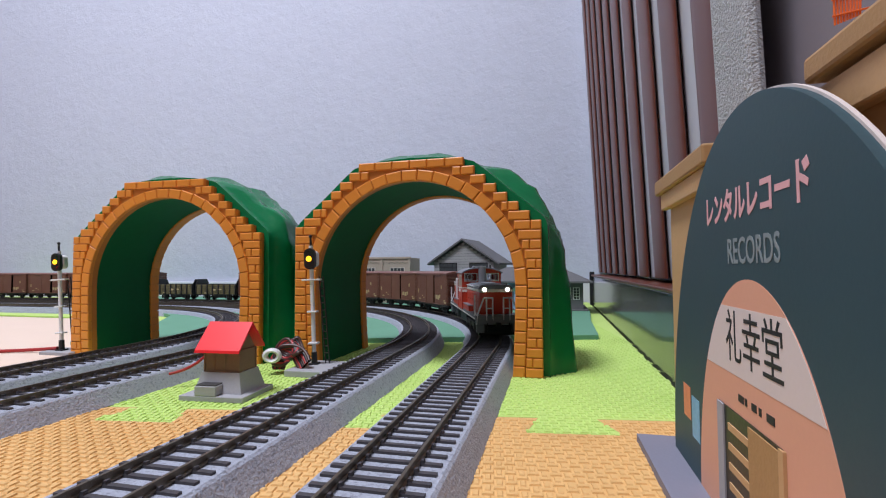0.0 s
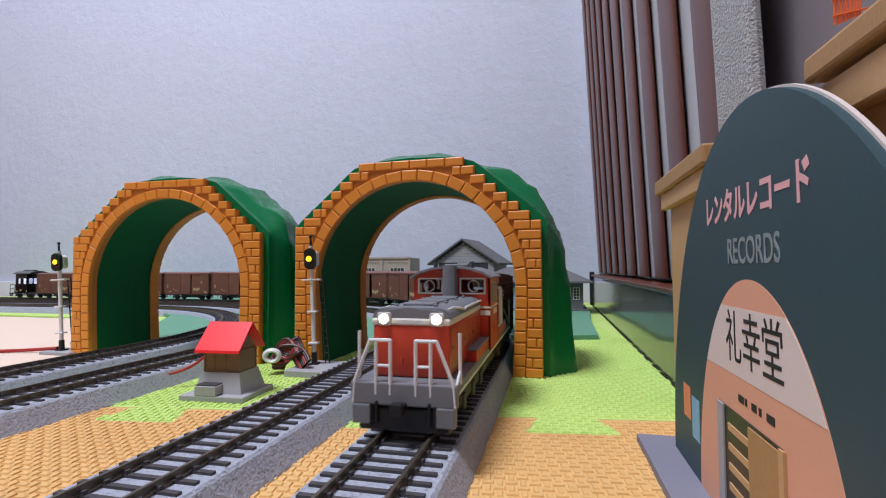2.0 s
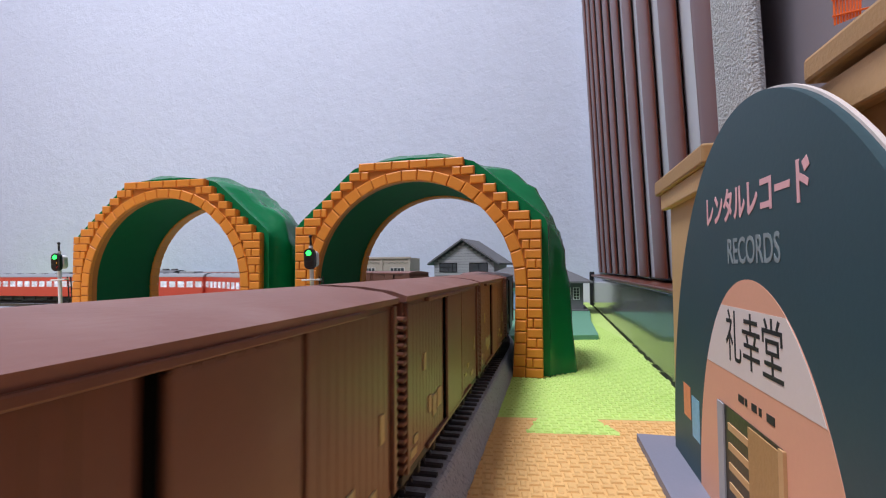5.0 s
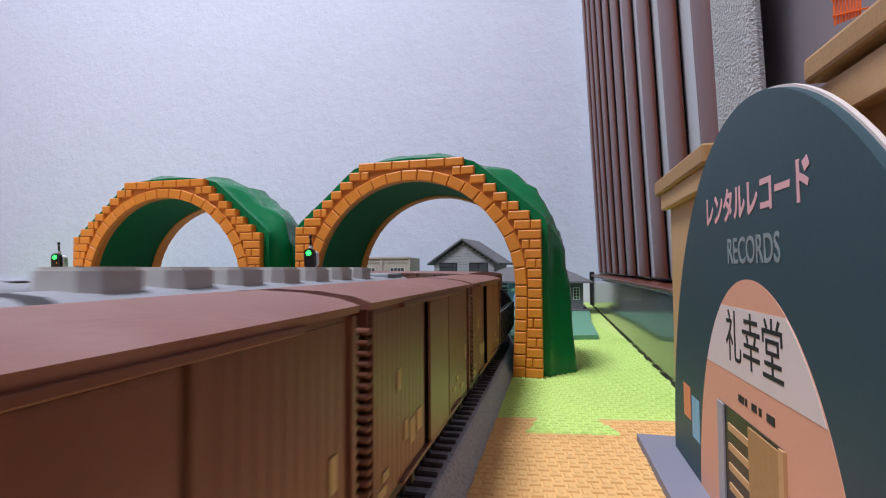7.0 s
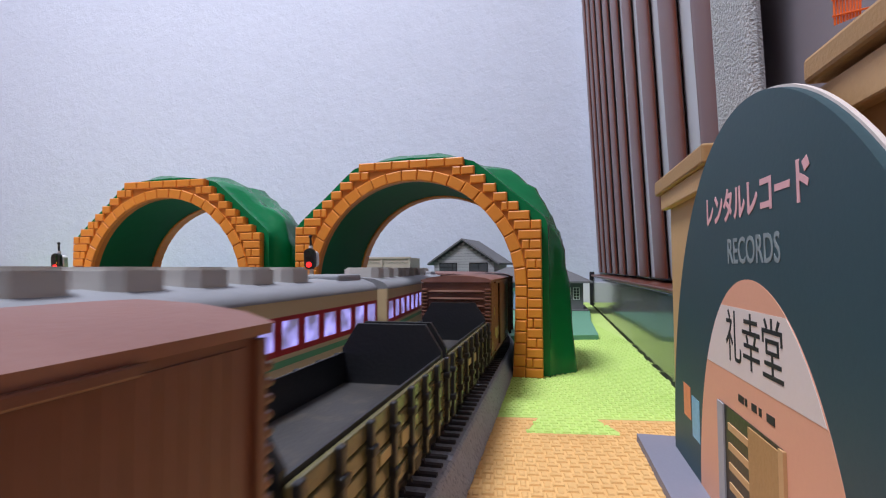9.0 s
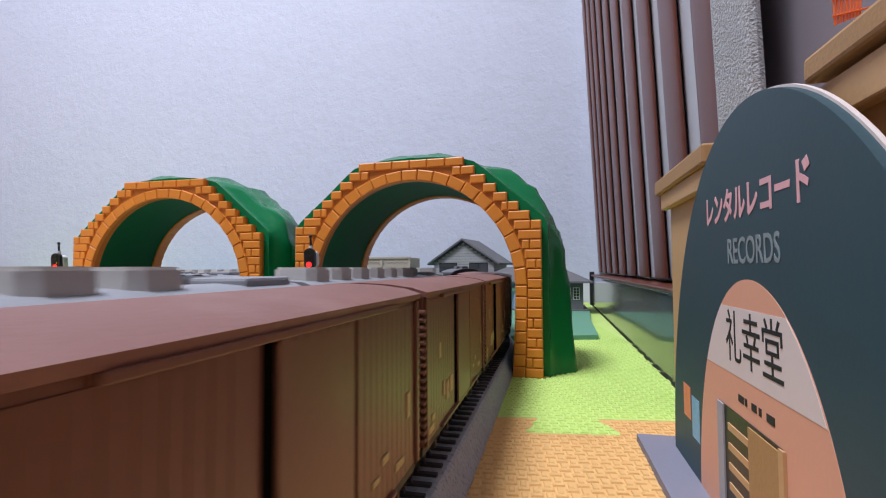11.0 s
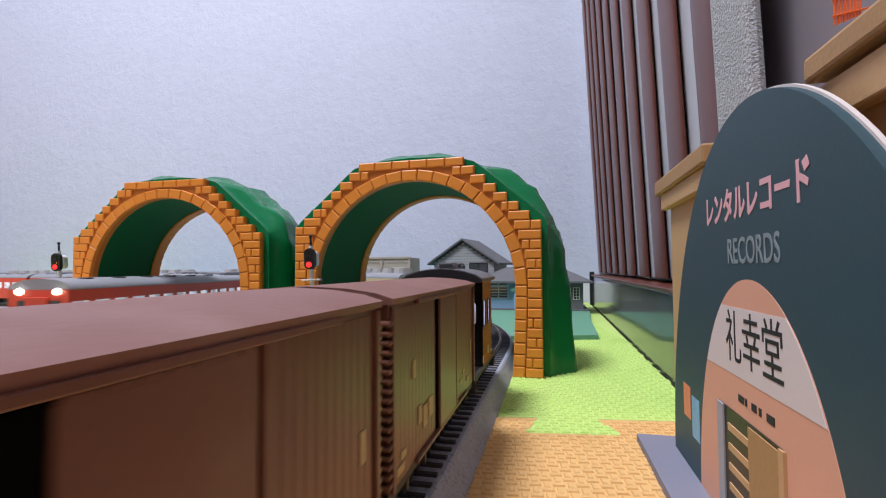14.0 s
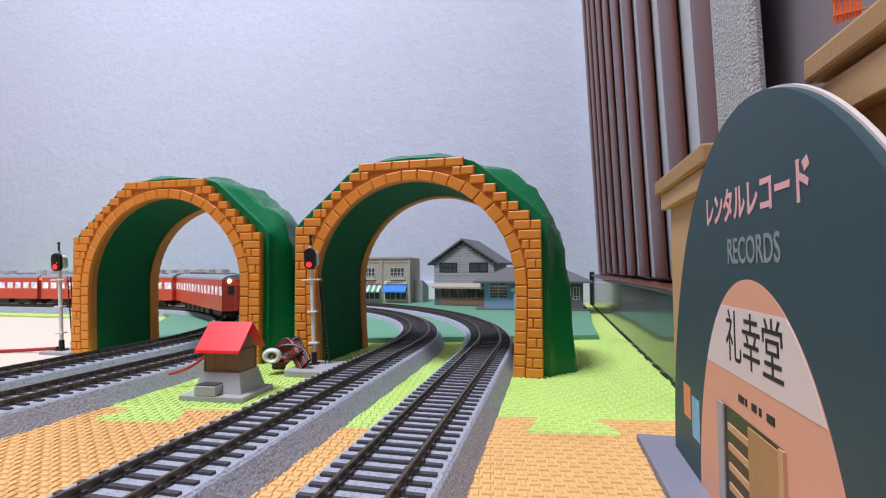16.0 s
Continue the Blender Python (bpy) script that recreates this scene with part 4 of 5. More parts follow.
def coach(name, label, group, scheme, cab=0, lit=None, roof_style="boxes", L=122.0):
    """A passenger car 250 mm long over its couplers; cab = 1 or -1 puts a sloping driver's end there."""
    t = thing(name, label, "passenger car", group=group)
    W = 18.0
    lit = lit or M["lit"]
    body, band, low = scheme
    sill, wz0, wz1, eave = 10.0, 26.0, 35.4, 42.4
    for s in (-1, 1):
        y0, y1 = sorted((s * (W - 1), s * W))
        part("lower_side", box(B(), -L, L, y0, y1, sill, wz0 - 2), low, t)
        part("upper_side", box(B(), -L, L, y0, y1, wz1 + 1.5, eave), body, t)
        b = B()
        box(b, -L, L, y0, y1, wz0 - 2, wz0)
        box(b, -L, L, y0, y1, wz1, wz1 + 1.5)
        n = 15
        pitch = 2 * L / n
        for i in range(n + 1):
            x = -L + i * pitch
            box(b, max(-L, x - 2.2), min(L, x + 2.2), y0, y1, wz0, wz1)
        part("window_band", b, band, t)
        for i in range(n):
            x = -L + i * pitch
            part("window", box(B(), x + 2.2, x + pitch - 2.2, y0 + 0.35, y1 - 0.3, wz0, wz1), lit, t, "softly lit window")
        if scheme[0] is not scheme[2] or band is not body:
            part("waist_stripe", box(B(), -L, L, min(s * W, s * (W + 0.2)), max(s * W, s * (W + 0.2)), 20.2, 22.4), M["stripe_g"] if body is M["cream"] else band, t)
    for s in (-1, 1):
        x0, x1 = sorted((s * (L - 1), s * L))
        part("end_wall", box(B(), x0, x1, -W, W, sill, eave), body if cab != s else low, t)
        b = B()
        box(b, min(s * L, s * (L + 2.5)), max(s * L, s * (L + 2.5)), -6, 6, 10, 38, 0.4)
        part("gangway", b, M["dark"] if cab != s else low, t)
        if cab == s:
            for y in (-12.5, 5.5):
                part("cab_window", box(B(), min(s * L, s * (L + 0.3)), max(s * L, s * (L + 0.3)), y, y + 7, 27, 36), M["pane"], t)
            for y in (-11, 11):
                part("headlight", ball(B(), (s * (L + 0.6), y, 41.0), 1.9, 2), M["lamp"], t, "lit white headlight")
    part("roof", prism(B(), [(-W - 0.2, 42.0), (-W - 0.1, 43.0), (-15.5, 45.6), (-10, 47.6), (0, 48.4), (10, 47.6), (15.5, 45.6), (W + 0.1, 43.0), (W + 0.2, 42.0)], -L, L, "x"), M["roof_g"], t, "grey curved roof", smooth=True)
    if roof_style == "boxes":
        for k in range(7):
            x = -94 + k * 24.0
            plan = [(x + sx * 8.0 * a, sy * 9.8 * c) for sx, sy, a, c in ((-1, -1, 0.7, 1), (1, -1, 0.7, 1), (1, -1, 1, 0.62), (1, 1, 1, 0.62), (1, 1, 0.7, 1), (-1, 1, 0.7, 1), (-1, 1, 1, 0.62), (-1, -1, 1, 0.62))]
            unit = prism(B(), plan, 46.6, 53.6, "z")
            bmesh.ops.bevel(unit, geom=[q for q in unit.edges if min(v.co.z for v in q.verts) > 53], offset=0.9, segments=2, affect="EDGES")
            part("roof_unit", unit, M["ac"], t, "light grey rounded roof unit")
        for x in (-62, 2, 62):
            part("roof_vent", box(B(), x - 4.5, x + 4.5, 5, 13, 45.0, 48.2, 1.2), M["ac"], t)
        part("roof_box", box(B(), L - 30, L - 4, -11, 11, 45.8, 50.2, 1.2), M["roof_g"], t)
    else:
        for k in range(8):
            x = -98 + k * 28
            for y in (-7, 7):
                part("roof_vent", box(B(), x - 3.6, x + 3.6, y - 3, y + 3, 45.6, 48.6, 0.8), M["dark"], t)
        part("roof_box", box(B(), 70, 98, -10, 10, 46.5, 50.8, 1.0), M["roof_g"], t)
    u = box(B(), -60, 60, -14, 14, 3.2, 10.2, 0.8)
    part("underframe", u, M["dark"], t)
    for k in range(5):
        x = -52 + k * 25
        part("equipment_box", box(B(), x - 8, x + 8, -16, 16, 3.4, 9.6, 0.6), M["dark"], t)
    for xc in (-0.72 * L, 0.72 * L):
        b = box(B(), xc - 12, xc + 12, -13, 13, 5, 10.2)
        for s in (-1, 1):
            box(b, xc - 18, xc + 18, s * 13 - 1.3, s * 13 + 1.3, 4.2, 8.4, 0.4)
        part("bogie", b, M["dark"], t)
    for x in (-0.72 * L - 12, -0.72 * L + 12, 0.72 * L - 12, 0.72 * L + 12):
        wheelset(t, x)
    coupler(t, L, 1)
    coupler(t, -L, -1)
    return t


# ---- trains ----
# Distance run by the coupling behind the locomotive, past the start of the straight.
RUN = ((0.0, -220), (1.0, -114), (4.2, 244), (6.3, 467), (7.0, 544), (9.0, 763), (9.2, 785), (11.3, 1010.5), (12.5, 1132.5), (14.5, 1351), (15.2, 1428), (16.0, 1526))


def run_at(t):
    return float(np.interp(t, [q[0] for q in RUN], [q[1] for q in RUN]))


KEYED = []
freight = [(locomotive(), 91.0, 50.0)]
first_box = boxcar(False)
gap_box = boxcar(True)
first_hopper = hopper()
van = caboose()
s = 0.0
used = {}
for i, c in enumerate("BBBBGHHBBGGBV"):
    src, pitch, half = {"B": (first_box, 98.1, 26), "G": (gap_box, 98.1, 26), "H": (first_hopper, 87.0, 22), "V": (van, 72.0, 15)}[c]
    ob = src if c not in used else copy_thing(src, Matrix())
    used[c] = True
    freight.append((ob, -s - pitch / 2, half))
    s += pitch
for ob, centre, half in freight:
    KEYED.append((ob, 1, centre, half, run_at, 1))

EXP_T, EXP_S, EXP_V = 6.3, 160.0, 195.0
SLOWING = ((0.0, 2320), (13.0, 234), (13.9, 84), (14.2, 34), (14.5, -14), (14.8, -58), (15.1, -97), (15.5, -134), (16.0, -160))
express = []
cc = (M["cream"], M["crimson"], M["cream"])
e_end = coach("express_coach", "cream and crimson express railcar with lit windows and grey roof", "express train", cc, cab=1, L=111.0)
e_mid = coach("express_coach", "cream and crimson express coach with lit windows and grey roof", "express train", cc, L=111.0)
e_tail = coach("express_coach", "cream and crimson express railcar with lit windows and grey roof", "express train", cc, cab=-1, L=111.0)
e_mid2 = copy_thing(e_mid, Matrix())
e_mid3 = copy_thing(e_mid, Matrix())
for i, ob in enumerate((e_end, e_mid, e_mid2, e_mid3, e_tail)):
    KEYED.append((ob, 2, i * 228.0 + 114, 80, lambda t: EXP_S - EXP_V * (t - EXP_T), -1))

rr = (M["railcar"], M["railcar"], M["railcar"])
b1 = coach("railcar", "vermilion diesel railcar with small lit windows", "vermilion railcar train", rr, cab=1, lit=M["lit_r"], roof_style="vents")
b2 = coach("railcar", "vermilion diesel railcar with small lit windows", "vermilion railcar train", rr, cab=-1, lit=M["lit_r"], roof_style="vents")
b3 = copy_thing(b1, Matrix())
b4 = copy_thing(b2, Matrix())
for i, ob in enumerate((b1, b2, b3, b4)):
    KEYED.append((ob, 3, -i * 250.0 - 125, 88, lambda t: -472 + 270 * (t - 4.2), 1))
d1 = copy_thing(b1, Matrix())
d2 = copy_thing(b2, Matrix())
d3 = copy_thing(b1, Matrix())
d4 = copy_thing(b2, Matrix())
for ob in (d1, d2, d3, d4):
    tagged(ob, group="second railcar train")
for i, ob in enumerate((d1, d2, d3, d4)):
    KEYED.append((ob, 4, -(3 - i) * 250.0 - 125, 88, lambda t: float(np.interp(t, [q[0] for q in SLOWING], [q[1] for q in SLOWING])), -1))


def car_pose(k, s, half, way):
    a, _ = along(k, s + half)
    b, _ = along(k, s - half)
    d = (a - b) * way
    c = (a + b) / 2
    return at(c.x, c.y, RAIL, math.degrees(math.atan2(d.y, d.x)))


# ---- red-roofed hut ----
def hut():
    t = thing("trackside_hut", "wooden trackside hut with bright red roof on grey plinth", "hut", m=at(-165, 215, 0, 4))
    part("base_plate", box(B(), -17.5, 17, -16, 12.5, 0.2, 3.0, 0.4), M["concrete"], t)
    b = B()
    lo = [(-13, -11), (13, -11), (13, 11), (-13, 11)]
    hi = [(-10.4, -8.5), (10.4, -8.5), (10.4, 8.5), (-10.4, 8.5)]
    vl = [b.verts.new((x, y, 3.0)) for x, y in lo]
    vh = [b.verts.new((x, y, 13.0)) for x, y in hi]
    b.faces.new(vl)
    b.faces.new(vh)
    for i in range(4):
        b.faces.new((vl[i], vl[(i + 1) % 4], vh[(i + 1) % 4], vh[i]))
    part("plinth", b, M["concrete"], t)
    b = box(B(), -9, 2.5, -16, -9.5, 3.0, 7.8, 0.4)
    part("step_block", b, M["concrete"], t)
    part("grille", box(B(), -8.5, 2, -15.5, -9, 7.8, 8.4, 0.2), M["dark"], t)
    part("wall", box(B(), -9.6, 9.6, -7.5, 7.5, 13, 24, 0.2), M["wood"], t)
    b = B()
    for x in (-9.8, -5.5, -4.5, 1.5, 9.2):
        box(b, x, x + 0.8, -8.0, -7.3, 13, 24)
    for x0, x1, z in ((-9.8, 10, 13), (-9.8, 10, 22.6)):
        box(b, x0, x1, -8.0, -7.3, z, z + 0.8)
    for y in (-7.5, 6.7):
        box(b, 9.4, 10.1, y, y + 0.8, 13, 24)
    part("wall_frame", b, M["wood"], t)
    roof = [(-12.0, 23.2), (-11.8, 24.6), (0, 37.6), (11.8, 24.6), (12.0, 23.2), (0, 35.8)]
    part("roof", prism(B(), roof, -12.2, 12.2, "x"), M["red_roof"], t, "bright red gabled roof")
    part("gable_infill", prism(B(), [(-7.5, 24), (0, 33.5), (7.5, 24)], -9.0, 9.0, "x"), M["wood"], t)


hut()


# ---- signals ----
OFF_COVERS = []


def signal(x, y, lean, changes, group="railway colour-light signals"):
    """changes: (amber until, green until) in seconds."""
    t = thing("railway_signal", "white-posted model railway colour-light signal with ladder", "railway signal", group=group, m=at(x, y, 0, 9) @ pose(0, 0, 0, 0, lean, 0))
    post = B()
    rod(post, (0, 0, 12), (0, 0, 80), 1.35, n=12)
    part("post", post, M["white"], t)
    foot = rod(B(), (0, 0, 4), (0, 0, 12), 2.0, 1.8, 12)
    box(foot, -3, 3, -3, 3, 3.6, 5.2, 0.4)
    part("post_foot", foot, M["black"], t)
    cap = rod(B(), (0, 0, 80), (0, 0, 86), 0.8, 0.6, 10)
    ball(cap, (0, 0, 86), 1.3, 1)
    part("finial", cap, M["black"], t)
    for z, w in ((57.5, 6.0), (37, 3.2), (17, 3.2)):
        b = box(B(), -w, w, -2.5, 2.2, z, z + 1.1, 0.3)
        part("bracket", b, M["white"], t)
    lad = B()
    for sx in (5.0, 7.6):
        rod(lad, (sx + 1.5, 2.5, 4), (sx - 1, 2.5, 60), 0.45, n=6)
    for k in range(12):
        f = k / 12
        rod(lad, (6.5 - 2.5 * f, 2.5, 6 + 4.6 * k), (9.1 - 2.5 * f, 2.5, 6 + 4.6 * k), 0.4, n=6)
    part("ladder", lad, M["black"], t)
    pl = B()
    n = 28
    poly = []
    for i in range(n):
        a = 2 * math.pi * i / n
        poly.append((3.6 * math.cos(a), 71.5 + 3.4 * math.sin(a) + (3.4 if math.sin(a) > 0 else -3.4)))
    head = part("head", prism(pl, poly, -3.4, -0.8, "y"), M["black"], t)
    back = prism(B(), [(p[0] * 0.9 + 0.8, 71.5 + (p[1] - 71.5) * 0.8) for p in poly], -0.8, 3.4, "y")
    part("head_back", back, M["white"], t)
    amber_end, green_end = changes
    for name, z, m, spans in (("green_lamp", 75.2, "sig_g", ((amber_end, green_end),)), ("amber_lamp", 71.5, "amber", ((-1.0, amber_end),)), ("red_lamp", 67.8, "sig_r", ((green_end, 99.0),))):
        part(name, rod(B(), (-0.4, -3.55, z), (-0.4, -3.2, z), 1.75, n=16), M[m], t, "small round " + name.replace("_", " "), smooth=False)
        hood = box(B(), -2.2, 1.4, -5.0, -3.4, z + 1.75, z + 2.05, 0.1)
        part("hood", hood, M["black"], t)
        # added disc, no part of the signal: hides the ever-glowing lamp when off
        blind = part("blind", rod(B(), (-0.4, -3.95, z), (-0.4, -3.6, z), 1.9, n=16), M["black"], t, "added dark disc that hides the lamp while it is off")
        rows = []
        shut, clear = Matrix(), pose(0, 2.6 * MM, 0)
        spots = sorted({0.0, 16.0, *(q + e for sp in spans for q in sp for e in (-0.03, 0.03) if 0 < q < 16)})
        for q in spots:
            lit = any(a <= q < b2 for a, b2 in spans)
            rows.append((q, clear if lit else shut))
        OFF_COVERS.append((blind, rows))


signal(-150, 276, -2.2, (2.35, 7.15))
signal(-366, 284, -3.5, (2.5, 8.3))
b = box(B(), -16, 14, -21, 12, 0.2, 4.2, 0.5)
o = tagged(part("signal_plinth", b, M["concrete"]), "low grey concrete plinth under a signal", "plinth")
o.matrix_basis = at(-143, 276, 0, 0)
o = tagged(part("signal_plinth", box(B(), -16, 12, -10, 10, 0.2, 4.2, 0.5), M["concrete"]), "low grey concrete plinth under a signal", "plinth")
o.matrix_basis = at(-362, 286, 0, 0)


# ---- wires ----
def wire(label, pts, r, m):
    c = bpy.data.curves.new("wire", "CURVE")
    c.dimensions, c.bevel_depth, c.bevel_resolution = "3D", r * MM, 2
    sp = c.splines.new("NURBS")
    sp.points.add(len(pts) - 1)
    for p, q in zip(sp.points, pts):
        p.co = (q[0] * MM, q[1] * MM, q[2] * MM, 1)
    sp.use_endpoint_u, sp.order_u = True, 3
    c.materials.append(m)
    return tagged(new("wire", c), label, "wire")


wire("thin red wire running from the track to the hut", [(-206, 218, 8), (-200, 221, 9), (-191, 226, 15), (-185, 229, 24), (-180, 229, 27)], 0.8, M["wire_r"])
wire("dark red wire lying across the cream mat", [(-369, 283, 6), (-385, 285, 4), (-430, 270, 3), (-520, 240, 3), (-640, 190, 3)], 1.3, M["wire_r"])
for k in range(7):
    wire("dark red and black wire coiled in a bundle beside the tunnel", [(-170 + k, 262, 3), (-174 + 2 * k, 266 + k, 13 + 2.2 * k), (-166 + 2 * k, 270, 23 - 1.5 * k), (-158 + k, 266 - k, 14), (-163, 260 + k, 4 + k), (-176 + k, 263, 8 + 1.6 * k), (-164 + 2 * k, 268, 17), (-152 + k, 262, 3 + k)], 1.15, (M["wire_d"], M["wire_r"], M["black"])[k % 3])
t = thing("cable_clip", "white plastic clip holding the wire coil", "clip", m=at(-169, 258, 12, 20))
ring = B()
loops = [[ring.verts.new(((4.2 + 1.7 * math.cos(b)) * math.cos(a), 2.6 * math.sin(b), (4.2 + 1.7 * math.cos(b)) * math.sin(a) * 0.8)) for b in [math.pi * q / 4 for q in range(8)]] for a in [math.pi * q / 8 for q in range(16)]]
for a, c in zip(loops, loops[1:] + loops[:1]):
    for q in range(8):
        ring.faces.new((a[q], a[(q + 1) % 8], c[(q + 1) % 8], c[q]))
part("ring", ring, M["white"], t, smooth=True)


# ---- lattice screen and skirting board at the right ----
def lattice():
    t = thing("lattice_screen", "dark red-brown vertical slat screen on a glossy board", "screen", kind="structure")
    part("skirting", box(B(), 64, 74, 236, 852, -9, 50, 0.8), M["skirt"], t, "glossy dark skirting board")
    part("ledge", box(B(), 62.5, 98, 236, 855, 50.2, 53, 0.8), M["slat"], t)
    part("end_post", box(B(), 60, 68, 852, 862, -9, 58, 1.5), M["black"], t)
    panel = part("back_panel", box(B(), 83, 90, 230, 938, 53.2, 1500), M["slat_gap"], t, "pale grey back panel")
    lean = pose(0, 0, 0.0532, 0, -2.4, 0) @ pose(0, 0, -0.0532)
    panel.matrix_basis = lean
    me = mesh_of("slat", prism(B(), [(2.4 * math.cos(2 * math.pi * q / 20), 20.0 * math.copysign(abs(math.sin(2 * math.pi * q / 20)) ** 0.8, math.sin(2 * math.pi * q / 20))) for q in range(20)], 53.2, 1500, "z"), M["slat"], True)
    for k in range(10):
        piece("slat", me, t, lean @ at(80, 250 + 69 * k))
    part("top_rail", box(B(), 60, 100, 890, 905, 600, 640, 2), M["black"], t)


lattice()
felt = tagged(part("felt_strip", box(B(), 78, 84, 197, 238, -9, 1500, 3), M["felt"]), "rough grey felt covered post", "felt post", kind="structure")
felt.matrix_basis = pose(0, 0, 0, 0, -1.8, 0)
tagged(part("door_1", box(B(), 92, 122, -900, 236, -9, 1950, 2), M["door"]), "plain grey sliding door", "door", kind="structure")


# ---- model shop with the arched sign ----
def lettering(name, words, y, z, height, material, parent, x=39.92, stretch=1.0, slant=0.0, bold=0.0):
    c = bpy.data.curves.new(name, "FONT")
    c.body, c.size, c.extrude, c.align_x, c.align_y = words, height * MM, 0.00004, "CENTER", "CENTER"
    c.offset = bold * MM
    c.resolution_u = 3
    o = bpy.data.objects.new(name, c)
    scene.collection.objects.link(o)
    bpy.context.view_layer.update()
    me = bpy.data.meshes.new_from_object(o.evaluated_get(bpy.context.evaluated_depsgraph_get()))
    bpy.data.objects.remove(o)
    me.materials.append(material)
    q = new(name, me)
    q.parent = parent
    q.matrix_basis = Matrix(((0, 0, -1, x * MM), (-stretch, 0, 0, y * MM), (0, 1, 0, z * MM), (0, 0, 0, 1))) @ Matrix.Rotation(slant, 4, "Z")
    return q


def arch_poly(yc, half, base, spring, top, n=28, power=2.0):
    pts = [(yc - half, base)]
    for i in range(n + 1):
        a = math.pi * i / n
        pts.append((yc - half * math.cos(a), spring + (top - spring) * math.sin(a) ** (2 / power)))
    return pts + [(yc + half, base)]


def shop():
    t = thing("model_shop", "pale wooden model shop with a dark teal arched record-shop sign", "model building")
    part("base_plate", prism(B(), [(29, 189), (76, 189), (76, -60), (32, -60)], 0.2, 3.0, "z"), M["step"], t, "blue-grey base card")
    part("wall", box(B(), 50, 75, -40, 222, 0.2, 96.8, 0.4), M["ply"], t)
    part("roof_slab", box(B(), 45.5, 77, 160, 231, 97, 103.5, 0.8), M["ply_d"], t)
    part("roof_slab", box(B(), 45.5, 77, -60, 99, 98.2, 103.0, 0.8), M["ply_d"], t)
    part("roof_batten", box(B(), 49, 76, -60, 97, 103.1, 105.2, 0.5), M["ply"], t)
    part("eave_trim", box(B(), 47, 50, -58, 226, 90, 97, 0.5), M["ply"], t)
    part("sign_board", prism(B(), arch_poly(112, 67, 1, 1, 100.2, n=72), 40, 41.6, "x"), M["sign"], t, "dark teal card sign with an arched top")
    part("sign_edge", prism(B(), arch_poly(112, 67.4, 1, 1, 100.7, n=72), 41.6, 42.4, "x"), M["card_w"], t, "white card edge")
    part("salmon_arch", prism(B(), arch_poly(112, 37.5, 1, 1, 62, n=64), 39.92, 40.4, "x"), M["pink"], t, "salmon arch on the sign")
    part("white_band", prism(B(), WHITE_BAND, 39.84, 40.0, "x"), M["card_w"], t, "white name band")
    lettering("katakana_lettering", "レンタルレコード", 112, 78.5, 8.4, M["pink_t"], t, stretch=0.8, bold=0.26)
    lettering("word_lettering", "RECORDS", 110, 68.0, 8.2, M["grey_t"], t, stretch=0.74, bold=0.08)
    lettering("name_lettering", "礼幸堂", 111, 47.8, 13.0, M["ink"], t, x=39.78, stretch=0.76)
    b = B()
    for k, w in enumerate((3.0, 1.2, 2.4, 1.2, 3.4)):
        y = 119 - k * 3.6
        box(b, 39.8, 40.0, y - w, y, 34.6, 36.2)
    part("small_print", b, M["ink"], t, "dark unreadable small print bars")
    door = part("doorway", box(B(), 39.7, 39.95, 98, 132, 3, 31.5), M["black"], t, "dark doorway picture")
    part("door_jamb", box(B(), 39.3, 39.9, 128, 132, 3, 31.5), M["concrete"], t)
    part("door_jamb", box(B(), 39.3, 39.9, 97, 99, 3, 31.5), M["ply"], t)
    for k in range(5):
        part("door_rail", box(B(), 39.4, 39.75, 112, 125, 8 + 4.6 * k, 9.6 + 4.6 * k), M["ply"], t)
    part("door_panel", box(B(), 39.35, 39.8, 99, 113, 3, 30.8), M["ply_d"], t)
    part("poster", box(B(), 39.9, 40.2, 149.6, 157, 14, 26), M["poster"], t, "small blue poster")
    part("poster", box(B(), 39.9, 40.2, 158.5, 166, 18, 28), M["poster_o"], t, "small orange poster")
    n = thing("orange_net", "bright orange net hanging over the shop roof", "net", m=at(0, 0))
    b = B()
    for k in range(9):
        rod(b, (57 + k * 0.55, 110.5, 114.2 + 0.2 * k), (56.5 + k * 0.8, 110, 150), 0.22, n=6)
        rod(b, (56.5, 110.3, 116 + 3.4 * k), (63, 110.3, 117 + 3.4 * k), 0.22, n=6)
    part("netting", b, M["mesh"], n)


WHITE_BAND = [(112 + q * 37.3 * math.sqrt(1 - (z / 62) ** 2), z) for q, zs in ((1, (40, 44, 48, 52, 55.5)), (-1, (55.5, 52, 48, 44, 40))) for z in zs]
shop()


# ---- model buildings beyond the curve ----
def window_unit(t, x0, x1, y, z0, z1, m, bars=2, rows=1, proud=0.8):
    w = part("window", box(B(), x0, x1, y - 0.2, y + 0.6, z0, z1), M["pane"], t)
    f = B()
    for q in ((x0 - 0.6, x0 + 0.4, z0 - 0.6, z1 + 0.6), (x1 - 0.4, x1 + 0.6, z0 - 0.6, z1 + 0.6), (x0, x1, z0 - 0.6, z0 + 0.3), (x0, x1, z1 - 0.3, z1 + 0.6)):
        box(f, q[0], q[1], y - proud, y, q[2], q[3])
    for k in range(1, bars):
        x = x0 + (x1 - x0) * k / bars
        box(f, x - 0.35, x + 0.35, y - proud * 0.8, y, z0, z1)
    for k in range(1, rows):
        z = z0 + (z1 - z0) * k / rows
        box(f, x0, x1, y - proud * 0.8, y, z - 0.3, z + 0.3)
    part("window_frame", f, m, w)


